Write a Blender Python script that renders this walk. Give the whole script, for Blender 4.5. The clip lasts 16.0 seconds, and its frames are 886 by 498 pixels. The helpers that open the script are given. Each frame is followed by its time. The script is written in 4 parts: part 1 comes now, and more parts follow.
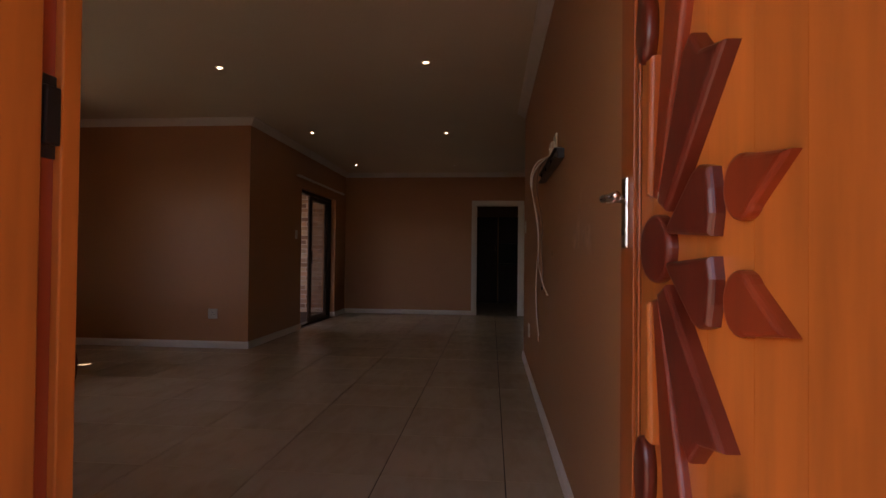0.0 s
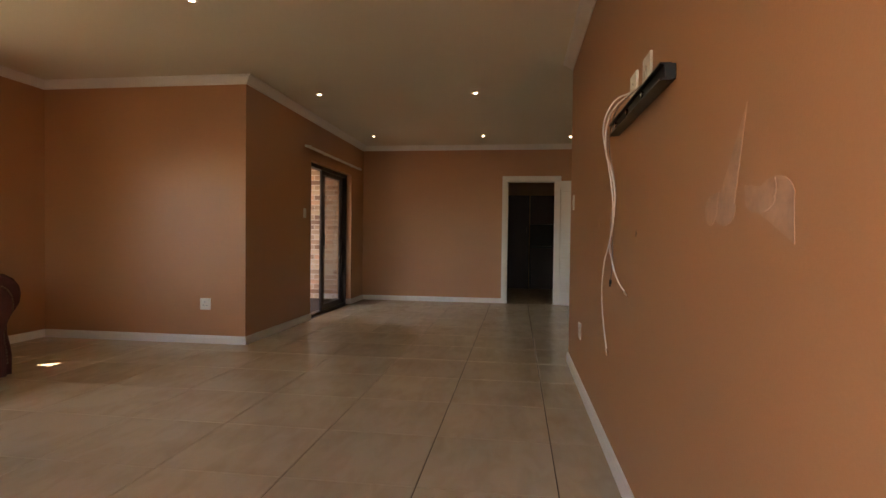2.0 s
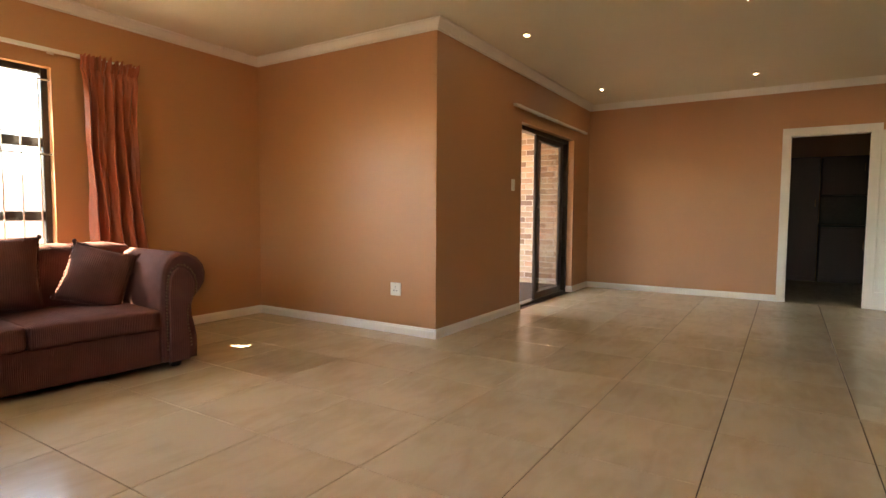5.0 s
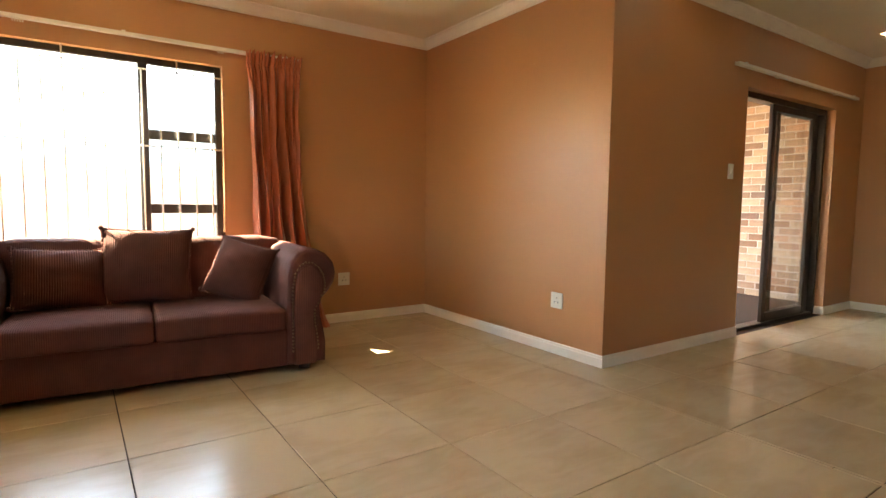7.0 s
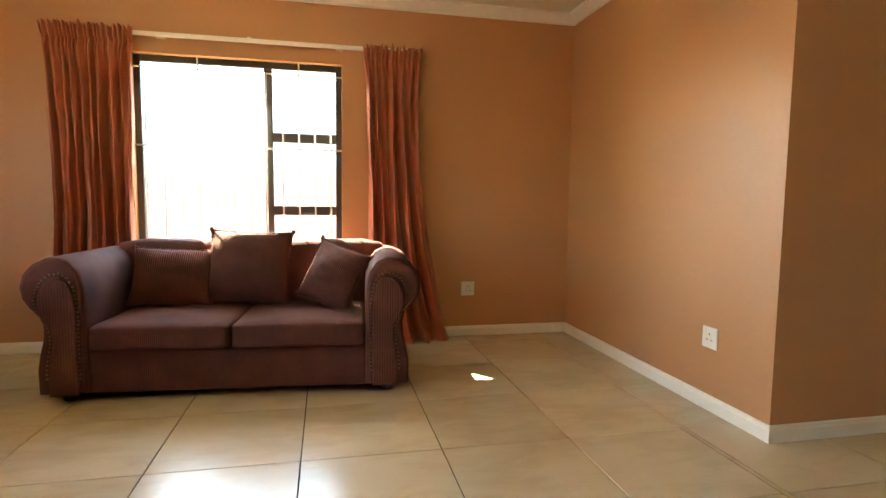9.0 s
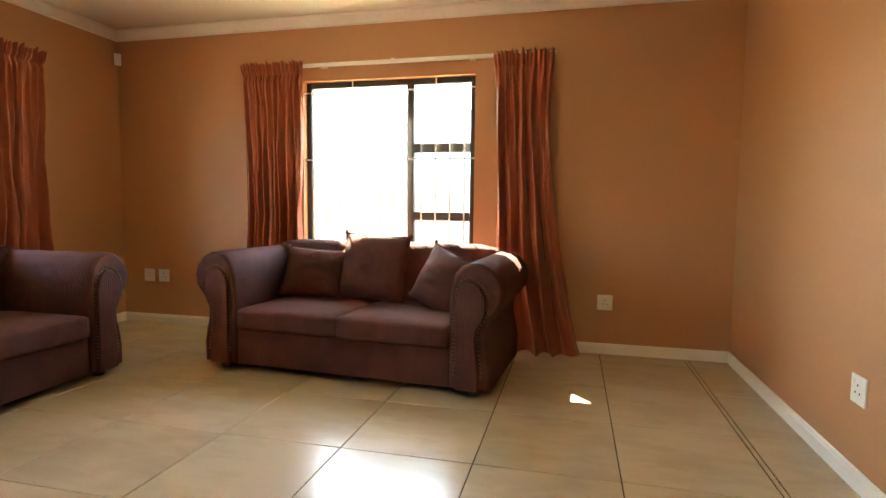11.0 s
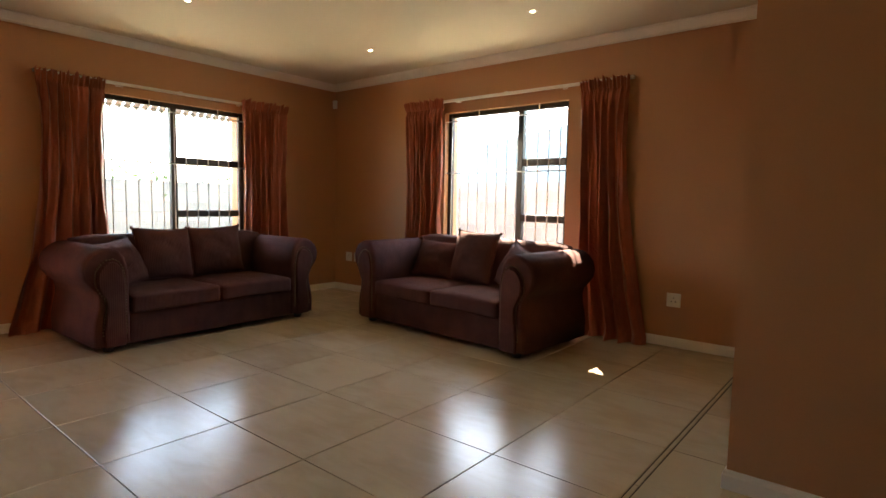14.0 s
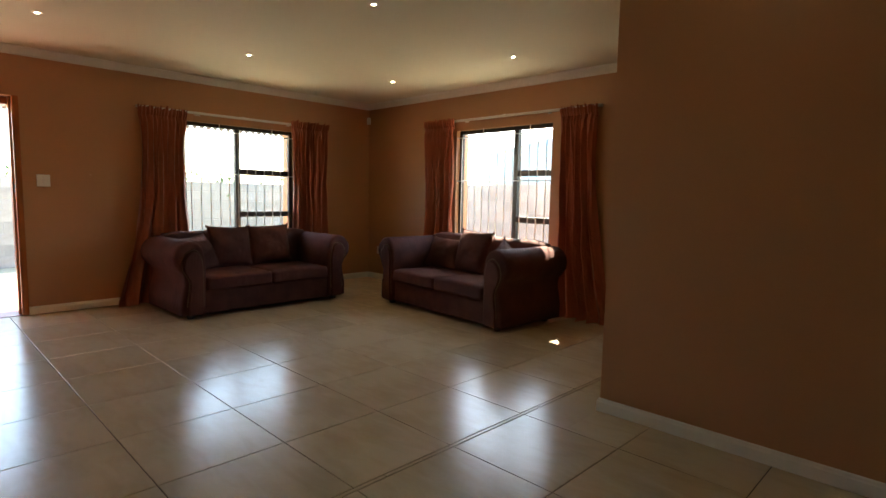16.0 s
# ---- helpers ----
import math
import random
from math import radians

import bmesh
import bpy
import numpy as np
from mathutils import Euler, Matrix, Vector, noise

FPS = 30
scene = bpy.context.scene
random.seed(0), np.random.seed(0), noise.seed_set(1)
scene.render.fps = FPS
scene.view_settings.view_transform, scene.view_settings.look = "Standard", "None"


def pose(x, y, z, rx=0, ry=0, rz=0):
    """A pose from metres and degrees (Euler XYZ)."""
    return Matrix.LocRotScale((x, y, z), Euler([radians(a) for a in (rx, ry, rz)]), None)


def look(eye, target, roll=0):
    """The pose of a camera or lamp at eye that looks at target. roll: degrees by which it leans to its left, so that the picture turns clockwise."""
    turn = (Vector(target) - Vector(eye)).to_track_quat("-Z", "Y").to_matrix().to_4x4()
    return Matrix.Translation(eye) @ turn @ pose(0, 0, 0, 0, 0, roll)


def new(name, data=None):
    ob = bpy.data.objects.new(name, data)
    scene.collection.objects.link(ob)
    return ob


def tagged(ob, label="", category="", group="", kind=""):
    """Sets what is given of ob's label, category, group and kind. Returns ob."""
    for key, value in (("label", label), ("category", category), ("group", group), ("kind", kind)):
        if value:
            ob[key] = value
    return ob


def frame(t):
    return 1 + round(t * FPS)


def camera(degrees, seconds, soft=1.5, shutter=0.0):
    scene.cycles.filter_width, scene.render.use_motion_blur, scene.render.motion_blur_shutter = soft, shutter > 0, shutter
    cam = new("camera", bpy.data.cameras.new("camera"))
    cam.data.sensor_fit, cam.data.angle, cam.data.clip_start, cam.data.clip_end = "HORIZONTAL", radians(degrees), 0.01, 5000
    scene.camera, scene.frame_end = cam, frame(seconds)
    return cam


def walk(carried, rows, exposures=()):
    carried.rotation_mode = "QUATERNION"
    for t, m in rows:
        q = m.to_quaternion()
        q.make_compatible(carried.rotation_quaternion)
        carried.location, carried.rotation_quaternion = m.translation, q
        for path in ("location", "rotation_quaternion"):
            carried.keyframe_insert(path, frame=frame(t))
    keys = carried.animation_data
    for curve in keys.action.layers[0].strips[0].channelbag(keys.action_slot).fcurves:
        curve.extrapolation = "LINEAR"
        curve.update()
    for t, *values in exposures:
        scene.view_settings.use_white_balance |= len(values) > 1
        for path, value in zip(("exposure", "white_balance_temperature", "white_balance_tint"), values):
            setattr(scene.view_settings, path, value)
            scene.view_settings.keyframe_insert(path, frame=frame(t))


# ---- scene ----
cam = camera(78.6, 16.0)
PATH = [
    (0, (-0.221, 0.303, 1.05), (-0.399, 2.295, 1.079), 0.6),
    (0.5, (-0.235, 0.517, 1.04), (-0.407, 2.509, 1.056), 0.7),
    (1, (-0.258, 0.755, 1.047), (-0.433, 2.747, 1.038), 0.6),
    (1.5, (-0.285, 0.976, 1.045), (-0.495, 2.965, 1.021), 0.6),
    (2, (-0.334, 1.238, 1.053), (-0.604, 3.219, 1.013), 0.7),
    (2.5, (-0.35, 1.475, 1.063), (-0.731, 3.437, 0.993), 0.7),
    (3, (-0.372, 1.687, 1.06), (-0.924, 3.608, 0.971), 0.8),
    (3.5, (-0.395, 1.886, 1.034), (-1.092, 3.759, 0.937), 0.7),
    (4, (-0.439, 2.06, 1.036), (-1.262, 3.879, 0.927), 0.8),
    (4.2, (-0.465, 2.121, 1.028), (-1.336, 3.918, 0.917), 0.7),
    (6.3, (-0.538, 3.033, 1.053), (-1.997, 4.400, 0.889), 0.6),
    (6.5, (-0.561, 3.118, 1.059), (-2.084, 4.410, 0.892), 0.7),
    (7, (-0.649, 3.318, 1.054), (-2.294, 4.443, 0.890), 0.7),
    (7.5, (-0.723, 3.507, 1.079), (-2.472, 4.461, 0.910), 0.6),
    (8, (-0.755, 3.746, 1.087), (-2.590, 4.523, 0.919), 0.5),
    (8.5, (-0.811, 3.944, 1.090), (-2.709, 4.552, 0.915), 0.5),
    (9, (-0.905, 4.172, 1.072), (-2.853, 4.595, 0.901), 0.7),
    (9.5, (-1.004, 4.402, 1.054), (-2.988, 4.599, 0.893), 0.5),
    (11.8, (-0.875, 5.411, 1.113), (-2.722, 4.664, 0.942), 0.8),
    (12, (-0.841, 5.509, 1.126), (-2.662, 4.703, 0.95), 0.8),
    (12.5, (-0.771, 5.742, 1.133), (-2.526, 4.8, 0.959), 0.9),
    (13, (-0.716, 6.004, 1.146), (-2.385, 4.917, 0.968), 0.9),
    (13.5, (-0.623, 6.298, 1.153), (-2.219, 5.106, 0.978), 1.0),
    (14, (-0.541, 6.572, 1.136), (-2.085, 5.312, 0.965), 1.1),
    (14.5, (-0.418, 6.859, 1.154), (-1.901, 5.528, 0.977), 1.2),
    (15, (-0.272, 7.115, 1.164), (-1.708, 5.734, 0.987), 1.2),
    (15.5, (-0.176, 7.384, 1.200), (-1.588, 5.980, 1.018), 1.2),
    (16, (-0.019, 7.658, 1.257), (-1.436, 6.26, 1.062), 1.2),
]
EXPOSURES = [(0.0, 1.78, 7900, 36), (0.5, 2.45, 7900, 30), (1.0, 2.9, 7700, 26), (1.5, 3.4, 7700, 20), (2.5, 3.9, 7900, 14), (3.5, 4.6, 8150, 13),
             (4.2, 4.75, 8150, 12), (6.5, 4.83, 8000, 7), (8.0, 5.02, 7850, 3), (9.5, 5.1, 7550, 0), (12.0, 4.95, 7250, 1), (13.0, 4.5, 7150, 4), (14.0, 3.95, 7100, 7),
             (15.0, 3.62, 7050, 6), (16.0, 3.62, 7000, 4)]
walk(cam, [(t, look(eye, target, roll)) for t, eye, target, roll in PATH], EXPOSURES)

# ---- light ----
world = bpy.data.worlds.new("sky")
scene.world = world
world.use_nodes = True
sky = world.node_tree.nodes.new("ShaderNodeTexSky")
sky.sky_type = "NISHITA"
sky.sun_disc = False
SUN_WAY = Vector((1.25, 1.0, -1.99)).normalized()      # the way the sunlight travels
sky.sun_elevation = math.asin(-SUN_WAY.z)
sky.sun_rotation = math.atan2(-SUN_WAY.x, -SUN_WAY.y)
world.node_tree.links.new(sky.outputs[0], world.node_tree.nodes["Background"].inputs[0])
world.node_tree.nodes["Background"].inputs[1].default_value = 0.15
sun_data = bpy.data.lights.new("sun", "SUN")
sun_data.energy = 4.0
sun_data.angle = radians(0.5)
sun_data.color = (1.0, 0.93, 0.82)
sun = new("sun", sun_data)
sun.matrix_world = look((0, 0, 12), Vector((0, 0, 12)) + SUN_WAY)


# ---- materials ----
def shader(name):
    m = bpy.data.materials.new(name)
    m.use_nodes = True
    return m, m.node_tree.nodes, m.node_tree.links, m.node_tree.nodes["Principled BSDF"]


def surface(name, base, rough=0.6, metal=0.0, vary=0.12, scale=3.0, fine=60.0, bump=0.15, rough_vary=0.08, coat=0.0, stretch=(1, 1, 1), per_object=0.0, sheen=0.0):
    """Paint, plaster, wood or metal: two scales of colour change and a fine relief."""
    m, n, l, p = shader(name)
    tc, mp = n.new("ShaderNodeTexCoord"), n.new("ShaderNodeMapping")
    mp.inputs["Scale"].default_value = stretch
    l.new(tc.outputs["Object"], mp.inputs[0])
    big, small = n.new("ShaderNodeTexNoise"), n.new("ShaderNodeTexNoise")
    big.inputs["Scale"].default_value, big.inputs["Detail"].default_value = scale, 4
    small.inputs["Scale"].default_value, small.inputs["Detail"].default_value = fine, 3
    l.new(mp.outputs[0], big.inputs["Vector"]), l.new(mp.outputs[0], small.inputs["Vector"])
    mix = n.new("ShaderNodeMath")
    mix.operation = "MULTIPLY_ADD"
    l.new(small.outputs[0], mix.inputs[0])
    mix.inputs[1].default_value = 0.35
    l.new(big.outputs[0], mix.inputs[2])
    ramp = n.new("ShaderNodeMapRange")
    ramp.inputs[1].default_value, ramp.inputs[2].default_value = 0.4, 0.95
    ramp.inputs[3].default_value, ramp.inputs[4].default_value = 1 - vary, 1 + vary
    l.new(mix.outputs[0], ramp.inputs[0])
    last = ramp.outputs[0]
    if per_object:
        info, vr, mul = n.new("ShaderNodeObjectInfo"), n.new("ShaderNodeMapRange"), n.new("ShaderNodeMath")
        vr.inputs[3].default_value, vr.inputs[4].default_value = 1 - per_object, 1 + per_object
        l.new(info.outputs["Random"], vr.inputs[0])
        mul.operation = "MULTIPLY"
        l.new(last, mul.inputs[0]), l.new(vr.outputs[0], mul.inputs[1])
        last = mul.outputs[0]
    col = n.new("ShaderNodeVectorMath")
    col.operation = "SCALE"
    col.inputs[0].default_value = base
    l.new(last, col.inputs["Scale"])
    l.new(col.outputs[0], p.inputs["Base Color"])
    rr = n.new("ShaderNodeMapRange")
    rr.inputs[3].default_value, rr.inputs[4].default_value = max(rough - rough_vary, 0.02), min(rough + rough_vary, 1)
    l.new(big.outputs[0], rr.inputs[0])
    l.new(rr.outputs[0], p.inputs["Roughness"])
    p.inputs["Metallic"].default_value = metal
    p.inputs["Coat Weight"].default_value = coat
    p.inputs["Coat Roughness"].default_value = 0.22
    p.inputs["Sheen Weight"].default_value = sheen
    if bump:
        b = n.new("ShaderNodeBump")
        b.inputs["Strength"].default_value, b.inputs["Distance"].default_value = bump, 0.004
        l.new(small.outputs[0], b.inputs["Height"])
        l.new(b.outputs[0], p.inputs["Normal"])
    return m


def ribbed(name, base, pitch, axis="X", rough=0.85):
    """Corduroy: fine ribs with a soft nap."""
    m, n, l, p = shader(name)
    tc, w, noise_tex = n.new("ShaderNodeTexCoord"), n.new("ShaderNodeTexWave"), n.new("ShaderNodeTexNoise")
    w.bands_direction = axis
    w.inputs["Scale"].default_value = 0.314 / pitch
    w.inputs["Distortion"].default_value = 0.6
    noise_tex.inputs["Scale"].default_value, noise_tex.inputs["Detail"].default_value = 7, 5
    l.new(tc.outputs["Object"], w.inputs["Vector"]), l.new(tc.outputs["Object"], noise_tex.inputs["Vector"])
    r1, r2, mul, col = n.new("ShaderNodeMapRange"), n.new("ShaderNodeMapRange"), n.new("ShaderNodeMath"), n.new("ShaderNodeVectorMath")
    r1.inputs[3].default_value, r1.inputs[4].default_value = 0.84, 1.08
    r2.inputs[1].default_value, r2.inputs[2].default_value = 0.3, 0.7
    r2.inputs[3].default_value, r2.inputs[4].default_value = 0.8, 1.2
    l.new(w.outputs["Fac"], r1.inputs[0]), l.new(noise_tex.outputs[0], r2.inputs[0])
    mul.operation, col.operation = "MULTIPLY", "SCALE"
    l.new(r1.outputs[0], mul.inputs[0]), l.new(r2.outputs[0], mul.inputs[1])
    col.inputs[0].default_value = base
    l.new(mul.outputs[0], col.inputs["Scale"]), l.new(col.outputs[0], p.inputs["Base Color"])
    p.inputs["Roughness"].default_value = rough
    p.inputs["Specular IOR Level"].default_value = 0.2
    b = n.new("ShaderNodeBump")
    b.inputs["Strength"].default_value, b.inputs["Distance"].default_value = 0.5, 0.003
    crease, b2 = n.new("ShaderNodeTexNoise"), n.new("ShaderNodeBump")
    crease.inputs["Scale"].default_value, crease.inputs["Detail"].default_value = 9, 3
    b2.inputs["Strength"].default_value, b2.inputs["Distance"].default_value = 0.35, 0.02
    l.new(tc.outputs["Object"], crease.inputs["Vector"]), l.new(crease.outputs[0], b2.inputs["Height"])
    l.new(b2.outputs[0], b.inputs["Normal"])
    l.new(w.outputs["Fac"], b.inputs["Height"]), l.new(b.outputs[0], p.inputs["Normal"])
    return m


def satin(name, base):
    """Curtain cloth: a sheen, a weave of fine slubs, and some light coming through."""
    m, n, l, p = shader(name)
    tc, mp, ns = n.new("ShaderNodeTexCoord"), n.new("ShaderNodeMapping"), n.new("ShaderNodeTexNoise")
    mp.inputs["Scale"].default_value = (40, 40, 6)
    l.new(tc.outputs["Object"], mp.inputs[0]), l.new(mp.outputs[0], ns.inputs["Vector"])
    ns.inputs["Scale"].default_value, ns.inputs["Detail"].default_value = 1.0, 4
    r, col = n.new("ShaderNodeMapRange"), n.new("ShaderNodeVectorMath")
    r.inputs[3].default_value, r.inputs[4].default_value = 0.7, 1.3
    l.new(ns.outputs[0], r.inputs[0])
    col.operation = "SCALE"
    col.inputs[0].default_value = base
    l.new(r.outputs[0], col.inputs["Scale"]), l.new(col.outputs[0], p.inputs["Base Color"])
    p.inputs["Roughness"].default_value = 0.40
    crumple, relief = n.new("ShaderNodeTexNoise"), n.new("ShaderNodeBump")
    crumple.inputs["Scale"].default_value, crumple.inputs["Detail"].default_value, crumple.inputs["Distortion"].default_value = 14, 4, 0.6
    relief.inputs["Strength"].default_value, relief.inputs["Distance"].default_value = 0.5, 0.018
    l.new(tc.outputs["Object"], crumple.inputs["Vector"]), l.new(crumple.outputs[0], relief.inputs["Height"]), l.new(relief.outputs[0], p.inputs["Normal"])
    p.inputs["Sheen Weight"].default_value = 0.12
    tr, mx = n.new("ShaderNodeBsdfTranslucent"), n.new("ShaderNodeMixShader")
    tr.inputs[0].default_value = (min(base[0] * 1.4, 1), base[1] * 1.2, base[2], 1)
    mx.inputs[0].default_value = 0.06
    out = n["Material Output"]
    l.new(p.outputs[0], mx.inputs[1]), l.new(tr.outputs[0], mx.inputs[2]), l.new(mx.outputs[0], out.inputs[0])
    return m


def clear_glass(name):
    m, n, l, p = shader(name)
    tr, gl, fr, mx = n.new("ShaderNodeBsdfTransparent"), n.new("ShaderNodeBsdfGlossy"), n.new("ShaderNodeLayerWeight"), n.new("ShaderNodeMixShader")
    steep, gloss = n.new("ShaderNodeMath"), n.new("ShaderNodeMath")
    tr.inputs[0].default_value = (0.96, 0.97, 0.965, 1)
    gl.inputs["Roughness"].default_value = 0.02
    fr.inputs[0].default_value = 0.5
    steep.operation, steep.inputs[1].default_value = "POWER", 5
    gloss.operation, gloss.inputs[1].default_value, gloss.inputs[2].default_value = "MULTIPLY_ADD", 0.9, 0.035
    l.new(fr.outputs["Facing"], steep.inputs[0]), l.new(steep.outputs[0], gloss.inputs[0])
    l.new(gloss.outputs[0], mx.inputs[0]), l.new(tr.outputs[0], mx.inputs[1]), l.new(gl.outputs[0], mx.inputs[2])
    l.new(mx.outputs[0], n["Material Output"].inputs[0])
    return m


def glow(name, colour, strength):
    m, n, l, p = shader(name)
    p.inputs["Base Color"].default_value = (*colour, 1)
    p.inputs["Emission Color"].default_value = (*colour, 1)
    p.inputs["Emission Strength"].default_value = strength
    return m


def tile_glaze(name):
    """Glazed beige floor tile, cloudy, with darker veins."""
    m, n, l, p = shader(name)
    tc, info, off = n.new("ShaderNodeTexCoord"), n.new("ShaderNodeObjectInfo"), n.new("ShaderNodeVectorMath")
    comb = n.new("ShaderNodeCombineXYZ")
    sc = n.new("ShaderNodeMath")
    sc.operation = "MULTIPLY"
    sc.inputs[1].default_value = 40
    l.new(info.outputs["Random"], sc.inputs[0]), l.new(sc.outputs[0], comb.inputs[2])
    l.new(tc.outputs["Object"], off.inputs[0]), l.new(comb.outputs[0], off.inputs[1])
    cloud, vein = n.new("ShaderNodeTexNoise"), n.new("ShaderNodeTexNoise")
    grain = n.new("ShaderNodeMapping")
    grain.inputs["Scale"].default_value = (3.2, 1.0, 1.0)
    cloud.inputs["Scale"].default_value, cloud.inputs["Detail"].default_value = 2.2, 4
    vein.inputs["Scale"].default_value, vein.inputs["Detail"].default_value = 4.0, 8
    vein.inputs["Distortion"].default_value = 0.8
    l.new(off.outputs[0], cloud.inputs["Vector"]), l.new(off.outputs[0], grain.inputs[0]), l.new(grain.outputs[0], vein.inputs["Vector"])
    mixed = n.new("ShaderNodeMath")
    mixed.operation = "MULTIPLY_ADD"
    mixed.inputs[1].default_value = 0.8
    l.new(vein.outputs[0], mixed.inputs[0]), l.new(cloud.outputs[0], mixed.inputs[2])
    cr = n.new("ShaderNodeValToRGB")
    cr.color_ramp.elements[0].position, cr.color_ramp.elements[0].color = 0.55, (0.45, 0.363, 0.228, 1)
    cr.color_ramp.elements[1].position, cr.color_ramp.elements[1].color = 1.0, (0.535, 0.448, 0.300, 1)
    l.new(mixed.outputs[0], cr.inputs[0])
    vr, col = n.new("ShaderNodeMapRange"), n.new("ShaderNodeVectorMath")
    vr.inputs[3].default_value, vr.inputs[4].default_value = 0.96, 1.035
    l.new(info.outputs["Random"], vr.inputs[0])
    col.operation = "SCALE"
    l.new(cr.outputs[0], col.inputs[0]), l.new(vr.outputs[0], col.inputs["Scale"])
    l.new(col.outputs[0], p.inputs["Base Color"])
    rr = n.new("ShaderNodeMapRange")
    rr.inputs[3].default_value, rr.inputs[4].default_value = 0.17, 0.28
    l.new(vein.outputs[0], rr.inputs[0]), l.new(rr.outputs[0], p.inputs["Roughness"])
    b = n.new("ShaderNodeBump")
    b.inputs["Strength"].default_value, b.inputs["Distance"].default_value = 0.06, 0.004
    l.new(cloud.outputs[0], b.inputs["Height"]), l.new(b.outputs[0], p.inputs["Normal"])
    return m


WALL = surface("terracotta wall paint", (0.488, 0.237, 0.100), 0.46, vary=0.06, scale=1.2, fine=140, bump=0.12)
WALL.node_tree.nodes["Principled BSDF"].inputs["Specular IOR Level"].default_value = 0.8
CEILING = surface("cream ceiling paint", (0.74, 0.68, 0.53), 0.7, vary=0.04, scale=0.8, fine=90, bump=0.1)
TRIM = surface("white trim paint", (0.80, 0.77, 0.70), 0.4, vary=0.05, scale=5, bump=0.05)
DOOR_WHITE = surface("white door paint", (0.80, 0.77, 0.71), 0.35, vary=0.04, scale=4, bump=0.04)
TILE = tile_glaze("glazed beige tile")
GROUT = surface("brown grout", (0.034, 0.020, 0.012), 0.9, vary=0.25, scale=9, bump=0.3)
FRAME_BRONZE = surface("dark bronze aluminium", (0.050, 0.041, 0.035), 0.4, metal=0.4, vary=0.1, bump=0.02)
BAR_WHITE = surface("white enamelled steel", (0.8, 0.78, 0.74), 0.35, vary=0.05, bump=0.02)
GLASS = clear_glass("window glass")
CURTAIN = satin("copper satin cloth", (0.385, 0.104, 0.048))
SOFA = ribbed("mauve brown ribbed cloth", (0.098, 0.0365, 0.0275), 0.0095, "X")
SOFA_ARM = ribbed("mauve brown ribbed arm cloth", (0.098, 0.0365, 0.0275), 0.0095, "Y")
SOFA_FRONT = ribbed("mauve brown ribbed arm panel", (0.116, 0.045, 0.034), 0.014, "X")
CUSHION = ribbed("brown ribbed cushion cloth", (0.096, 0.034, 0.0245), 0.012, "X")
NAIL = surface("antique brass nail", (0.20, 0.13, 0.07), 0.35, metal=0.9, bump=0)
FOOT = surface("black turned wood", (0.02, 0.015, 0.012), 0.35, bump=0.05)
PLASTIC = surface("white plastic", (0.78, 0.75, 0.68), 0.35, vary=0.03, bump=0.0)
PLASTIC_DARK = surface("dark hole", (0.03, 0.025, 0.02), 0.6, bump=0.0)
BLACK_STEEL = surface("black powder coated steel", (0.018, 0.016, 0.015), 0.35, metal=0.3, vary=0.2, bump=0.06)
CHROME = surface("chrome", (0.72, 0.70, 0.68), 0.2, metal=1.0, vary=0.04, bump=0.0, rough_vary=0.05)
CABLE = surface("white cable sheath", (0.72, 0.66, 0.60), 0.45, bump=0.0)
CABLE_GREY = surface("grey cable sheath", (0.20, 0.15, 0.12), 0.5, bump=0.0)
WOOD = surface("varnished orange pine", (0.435, 0.124, 0.0215), 0.34, vary=0.62, scale=2.2, fine=22, bump=0.06, coat=0.18, stretch=(1, 1, 0.13), per_object=0.10)
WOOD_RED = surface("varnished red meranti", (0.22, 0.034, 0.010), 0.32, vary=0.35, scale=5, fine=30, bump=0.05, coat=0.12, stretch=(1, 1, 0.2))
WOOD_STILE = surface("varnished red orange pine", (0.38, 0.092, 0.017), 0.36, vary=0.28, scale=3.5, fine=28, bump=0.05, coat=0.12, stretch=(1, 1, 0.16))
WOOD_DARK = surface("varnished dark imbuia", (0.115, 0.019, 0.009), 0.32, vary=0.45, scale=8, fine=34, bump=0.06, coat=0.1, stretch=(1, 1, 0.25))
BRICK = surface("clay face brick", (0.36, 0.262, 0.18), 0.85, vary=0.3, scale=7, fine=80, bump=0.6, per_object=0.18)
MORTAR = surface("pale mortar", (0.52, 0.46, 0.38), 0.95, vary=0.15, scale=12, bump=0.5)
PAVING = surface("red paving", (0.36, 0.20, 0.15), 0.8, vary=0.15, scale=5, bump=0.3)
BLOCK = surface("grey concrete block", (0.27, 0.255, 0.235), 0.92, vary=0.15, scale=5, bump=0.5, per_object=0.14)
BLOCK_TAN = surface("tan concrete panel", (0.30, 0.255, 0.24), 0.92, vary=0.15, scale=4, bump=0.5, per_object=0.12)
SOIL = surface("dry sandy ground with grass", (0.31, 0.29, 0.20), 0.95, vary=0.35, scale=1.4, fine=22, bump=0.6)
LEAF = surface("green leaves", (0.07, 0.12, 0.03), 0.6, vary=0.4, scale=8, bump=0.1)
PLASTER_OUT = surface("outer plaster", (0.52, 0.45, 0.38), 0.9, vary=0.1, scale=2, bump=0.4)
ROOF_TILE = surface("grey roof tile", (0.22, 0.22, 0.24), 0.8, vary=0.2, scale=6, bump=0.3)
ROOF_BLUE = surface("blue grey sheet roof", (0.28, 0.36, 0.42), 0.5, vary=0.1, scale=2, bump=0.1)
DARK_WOOD = surface("dark brown melamine", (0.050, 0.018, 0.013), 0.5, vary=0.2, scale=4, bump=0.05, stretch=(1, 1, 0.2))
